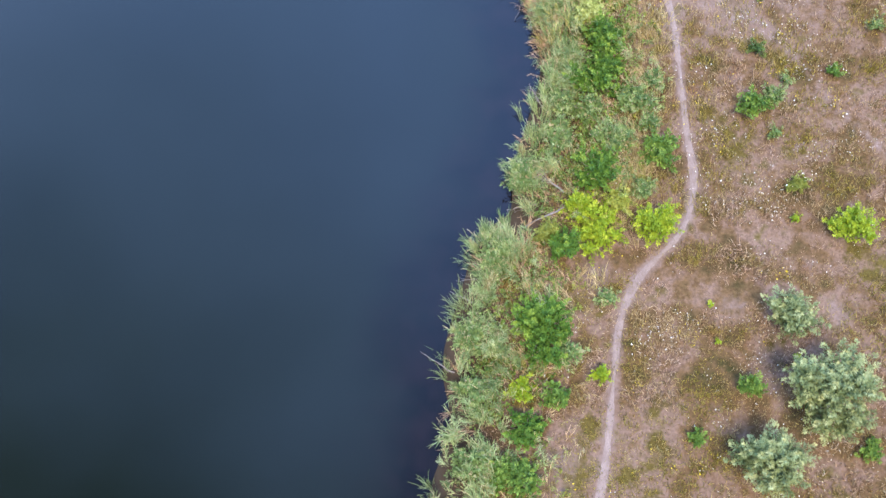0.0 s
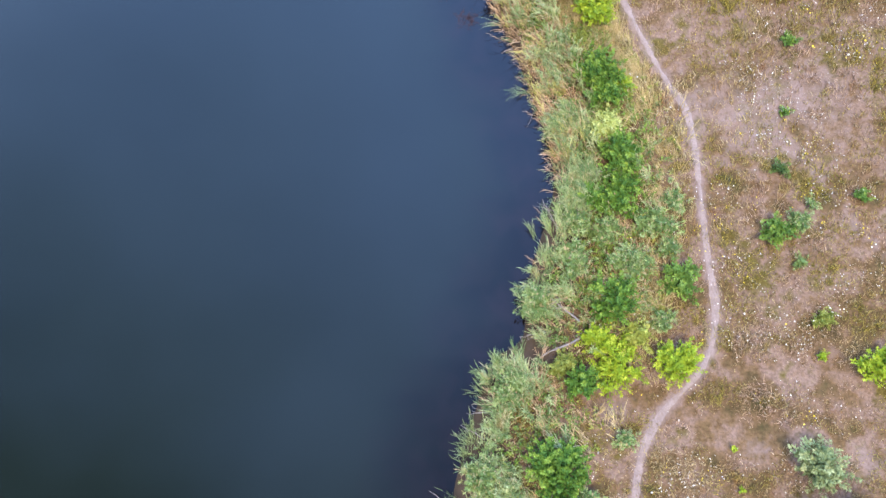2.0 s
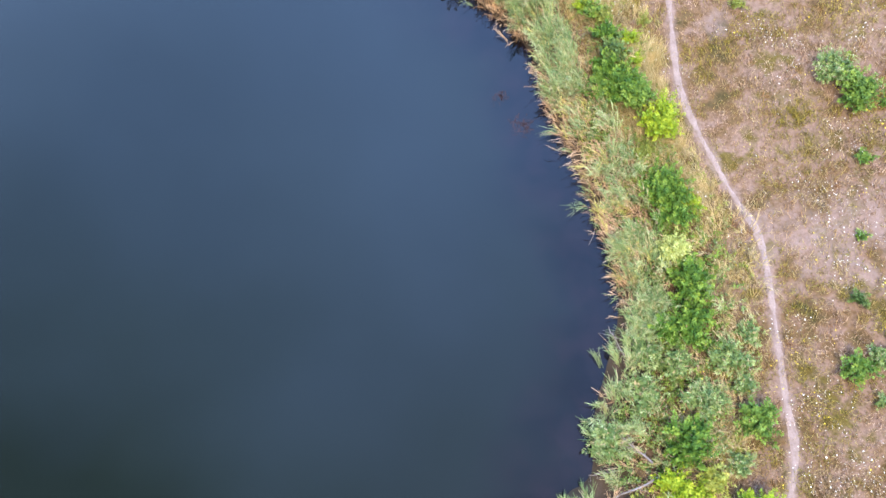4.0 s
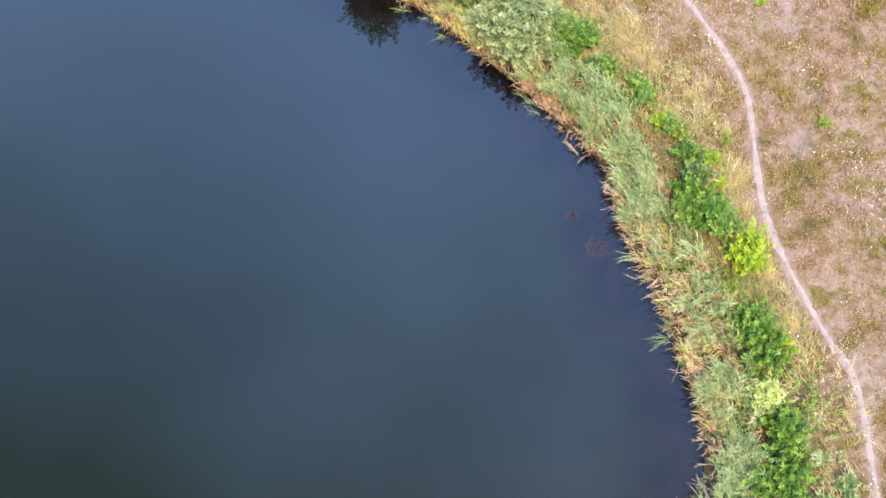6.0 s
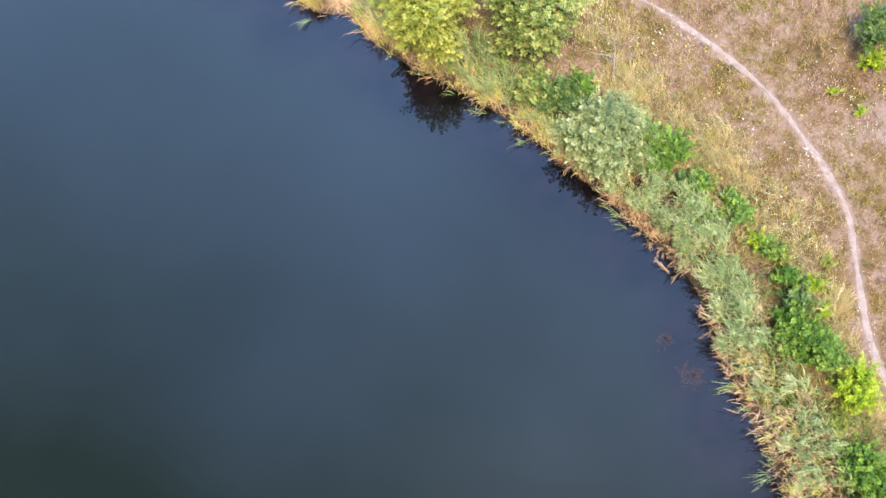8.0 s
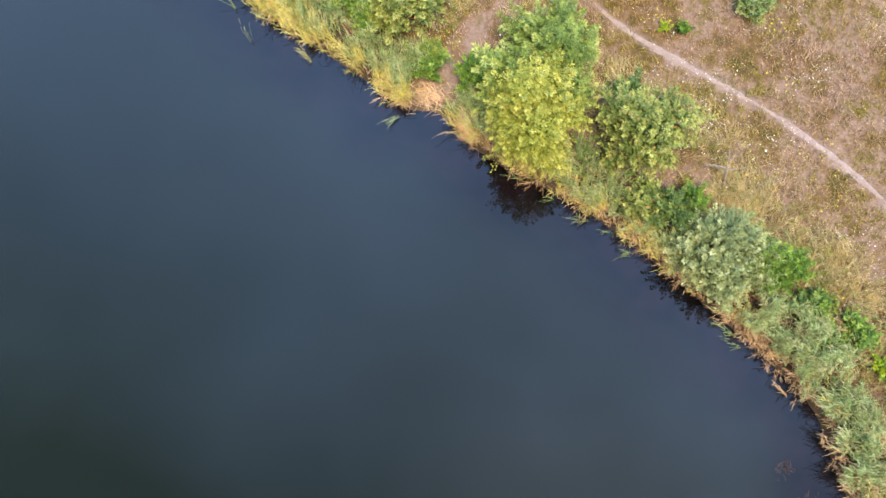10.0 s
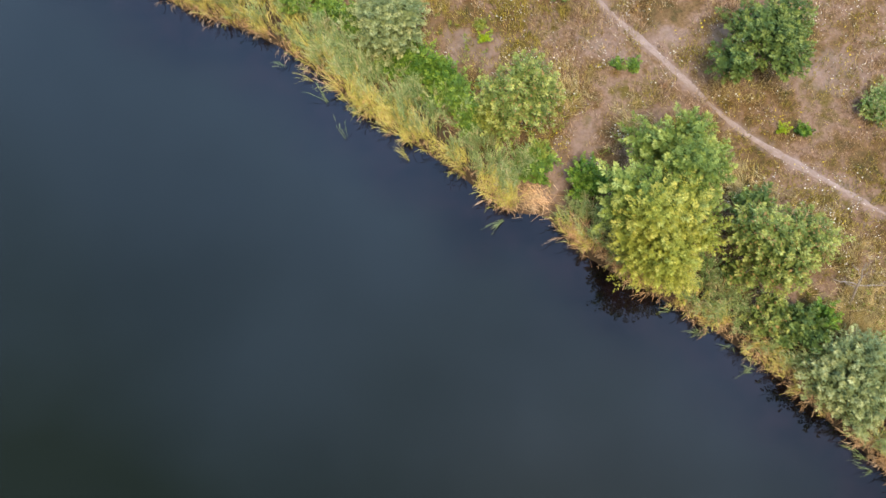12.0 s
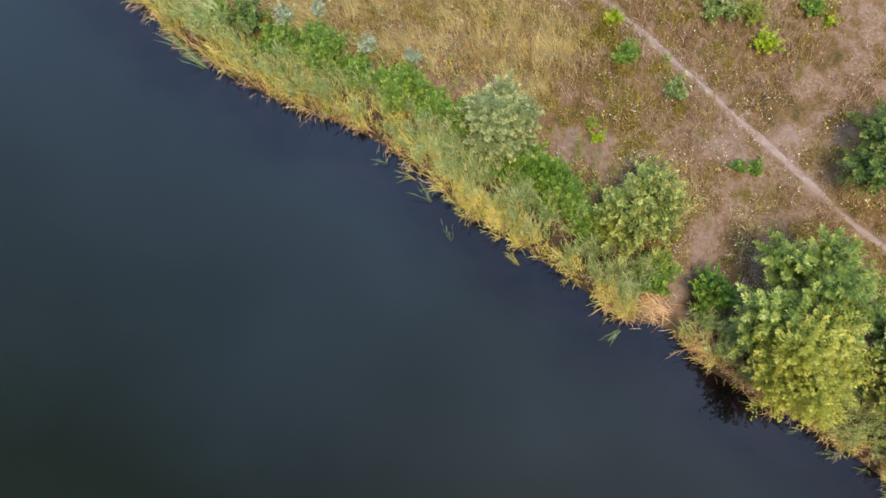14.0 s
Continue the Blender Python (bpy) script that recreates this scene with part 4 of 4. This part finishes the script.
dead_branch("fallen_branch", (1.6, 15.0, 0.5), (0.95, 16.4, 0.5), 0.03, THIN, 7, 0.3)
dead_branch("fallen_branch", (1.9, 15.6, 0.5), (0.95, 16.0, 0.55), 0.022, THIN, 5, 0.25)
dead_branch("fallen_branch", (2.2, 17.2, 0.5), (1.3, 17.7, 0.5), 0.022, THIN, 4, 0.2)
dead_branch("fallen_branch", (-11.2, 39.9, 0.3), (-11.9, 39.0, 0.5), 0.016, THIN, 2, 0.2)
dead_branch("fallen_branch", (0.75, 21.3, 0.3), (0.3, 20.2, 0.1), 0.016, THIN, 2, 0.15)


def waterweed(x, y, r, n):
    rng = np.random.default_rng(int(abs(x * 50 + y)))
    a = rng.uniform(0, 6.28, n)
    s = np.column_stack([rng.normal(0, r * 0.5, (n, 2)), np.full(n, 0.006)])
    w = np.column_stack([np.cos(a), np.sin(a), 0 * a])
    L = rng.uniform(0.1, 0.35, (n, 1))
    bend = np.column_stack([-w[:, 1], w[:, 0], 0 * a]) * rng.normal(0, 0.1, (n, 1))
    v, f = strips(np.stack([s, s + w * L * 0.5 + bend, s + w * L], 1), np.column_stack([-w[:, 1], w[:, 0], 0 * a]), [0.01, 0.012, 0.004])
    root = tagged(new("waterweed"), "reddish brown waterweed floating just off the shore", "waterweed", "floating waterweed")
    root.location = (x, y, 0.0)
    mesh_object("weed_mat", v, f, WEED, root)


waterweed(-3.6, 28.0, 0.3, 40)
waterweed(-2.5, 26.3, 0.4, 60)
waterweed(-3.0, 26.6, 0.3, 18)


# ---- meadow: grass and flowers ----
def meadow_points(n, rng):
    """Random places on the land that the meadow covers."""
    core = SHORE[4:-3]
    out = []
    while sum(map(len, out)) < n:
        i = rng.integers(0, len(core) - 1, n)
        t = unit(core[i + 1] - core[i])
        q = core[i] + np.stack([t[:, 1], -t[:, 0]], 1) * rng.uniform(1.2, 25, (n, 1)) + rng.normal(0, 0.5, (n, 2))
        q = q[(shore_at(q[:, 0], q[:, 1]) > 1.6) & (path_at(q[:, 0], q[:, 1]) > 0.17) & (q[:, 1] > -7) & (q[:, 1] < 68)]
        cell = np.floor(q / 2).astype(int)
        key = cell[:, 0] * 1000 + cell[:, 1]
        _, back, count = np.unique(key, return_inverse=True, return_counts=True)
        out.append(q[rng.uniform(0, 1, len(q)) < np.percentile(count, 12) / count[back]])
    return np.vstack(out)[:n]


def build_meadow():
    rng = np.random.default_rng(21)
    q = meadow_points(41000, rng)
    bare = bareness(q[:, 0], q[:, 1])
    lush = waves(q[:, 0], q[:, 1], 3.1, 8)
    q = q[rng.uniform(0, 1, len(q)) > 0.12 + 1.0 * bare - 0.12 * lush]
    tall = 0.24 + 0.12 * waves(q[:, 0], q[:, 1], 5.0, 4) + 0.22 * smooth(52, 60, q[:, 1]) * smooth(-8, -20, q[:, 0])
    tall = np.clip(tall, 0.1, 0.7)
    per = np.repeat(np.arange(len(q)), 14)
    n = len(per)
    z = height(q[:, 0], q[:, 1])
    base = np.column_stack([q[per] + rng.normal(0, 0.13, (n, 2)), z[per] - 0.01])
    a = rng.uniform(0, 6.28, n)
    way = np.stack([np.cos(a), np.sin(a)], 1) * rng.uniform(0.2, 1.0, (n, 1)) + [-0.18, 0.1]
    H = tall[per] * rng.uniform(0.5, 1.3, n)
    tip = base + np.column_stack([way * (H * 0.95)[:, None], H])
    sd = np.column_stack([-way[:, 1], way[:, 0], 0 * a])
    sd = unit(sd) * (0.008 + 0.007 * rng.uniform(0, 1, (n, 1)))
    v = np.stack([base - sd, base + sd, tip], 1).reshape(-1, 3)
    tagged(mesh_object("meadow_grass", v, np.arange(3 * n).reshape(-1, 3), GRASS), "dry straw-brown meadow grass with olive-green patches", "grass", kind="stuff")


def build_flowers(name, label, count, material, size, seed, dense):
    rng = np.random.default_rng(seed)
    q = meadow_points(count * 4, rng)
    patch = waves(q[:, 0], q[:, 1], 2.4, seed) + 0.7 * waves(q[:, 0], q[:, 1], 7.0, seed + 1)
    keep = (rng.uniform(0, 1, len(q)) < smooth(dense - 0.5, dense + 0.7, patch)) & (shore_at(q[:, 0], q[:, 1]) > 3.0)
    q = q[keep][:count]
    n = len(q)
    near = np.repeat(np.arange(n), 3)
    p = q[near] + rng.normal(0, 0.22, (3 * n, 2))
    z = height(p[:, 0], p[:, 1])
    top = z + rng.uniform(0.22, 0.5, 3 * n)
    c = np.column_stack([p, top])
    r = rng.lognormal(-0.1, 0.35, 3 * n) * size
    v, f = discs(c, r, rng)
    root = tagged(mesh_object(name, v, f, material), label, "wildflowers", kind="stuff")
    s = np.tile([0.004, 0.0, 0.0], (3 * n, 1))
    low = np.column_stack([p + rng.normal(0, 0.03, (3 * n, 2)), z - 0.01])
    v = np.stack([low - s, low + s, c - [0, 0, 0.004]], 1).reshape(-1, 3)
    mesh_object("flower_stalks", v, np.arange(9 * n).reshape(-1, 3), GRASS, root)


build_meadow()


def build_straw_grass(spans):
    """Soft, dense, tall straw-coloured grass; spans: y from, y to, metres inland from and to, tufts, height."""
    rng = np.random.default_rng(33)
    out = []
    for y0, y1, d0, d1, n, tall in spans:
        q, _ = shore_points(n, y0, y1, d0, d1, rng)
        q = q + rng.normal(0, 0.4, q.shape)
        edge = np.minimum(smooth(d0 - 0.5, d0 + 1.0, shore_at(q[:, 0], q[:, 1])), smooth(0.3, 1.1, path_at(q[:, 0], q[:, 1])))
        q = q[(rng.uniform(0, 1, len(q)) < edge * (0.75 + 0.4 * waves(q[:, 0], q[:, 1], 2.3, 31))) & (bareness(q[:, 0], q[:, 1]) < 0.3)]
        per = np.repeat(np.arange(len(q)), 16)
        m = len(per)
        base = np.column_stack([q[per] + rng.normal(0, 0.1, (m, 2)), height(q[:, 0], q[:, 1])[per] - 0.01])
        bow = np.stack([waves(q[:, 0], q[:, 1], 1.2, 21), waves(q[:, 0], q[:, 1], 1.2, 22)], 1)[per]
        way = 0.55 * bow + rng.normal(0, 0.35, (m, 2)) + [-0.25, 0.2]
        H = tall * rng.uniform(0.5, 1.25, m)
        tip = base + np.column_stack([way * H[:, None], H])
        sd = unit(np.column_stack([-way[:, 1], way[:, 0], 0 * H])) * rng.uniform(0.006, 0.012, (m, 1))
        out.append(np.stack([base - sd, base + sd, tip], 1).reshape(-1, 3))
    v = np.vstack(out)
    tone = np.repeat(np.clip(rng.normal(0.5, 0.25, len(v) // 3), 0, 1), 3)
    tagged(mesh_object("straw_grass", v, np.arange(len(v)).reshape(-1, 3), STRAW, None, tone), "soft golden straw grass bent by the wind", "grass", kind="stuff")


build_straw_grass([(20, 37, 2.2, 5.6, 3600, 0.6), (37, 46, 4.5, 7.0, 900, 0.5), (51, 67, 3.2, 10.0, 4800, 0.65), (54, 67, 9.0, 17.0, 2600, 0.6), (10, 20, 3.6, 5.5, 500, 0.5)])
build_flowers("white_wildflowers", "small white wildflowers scattered through the dry meadow", 4300, WHITE, 0.0155, 3, 0.2)
build_flowers("yellow_wildflowers", "small yellow wildflowers scattered through the dry meadow", 1100, YELLOW, 0.022, 6, 0.3)
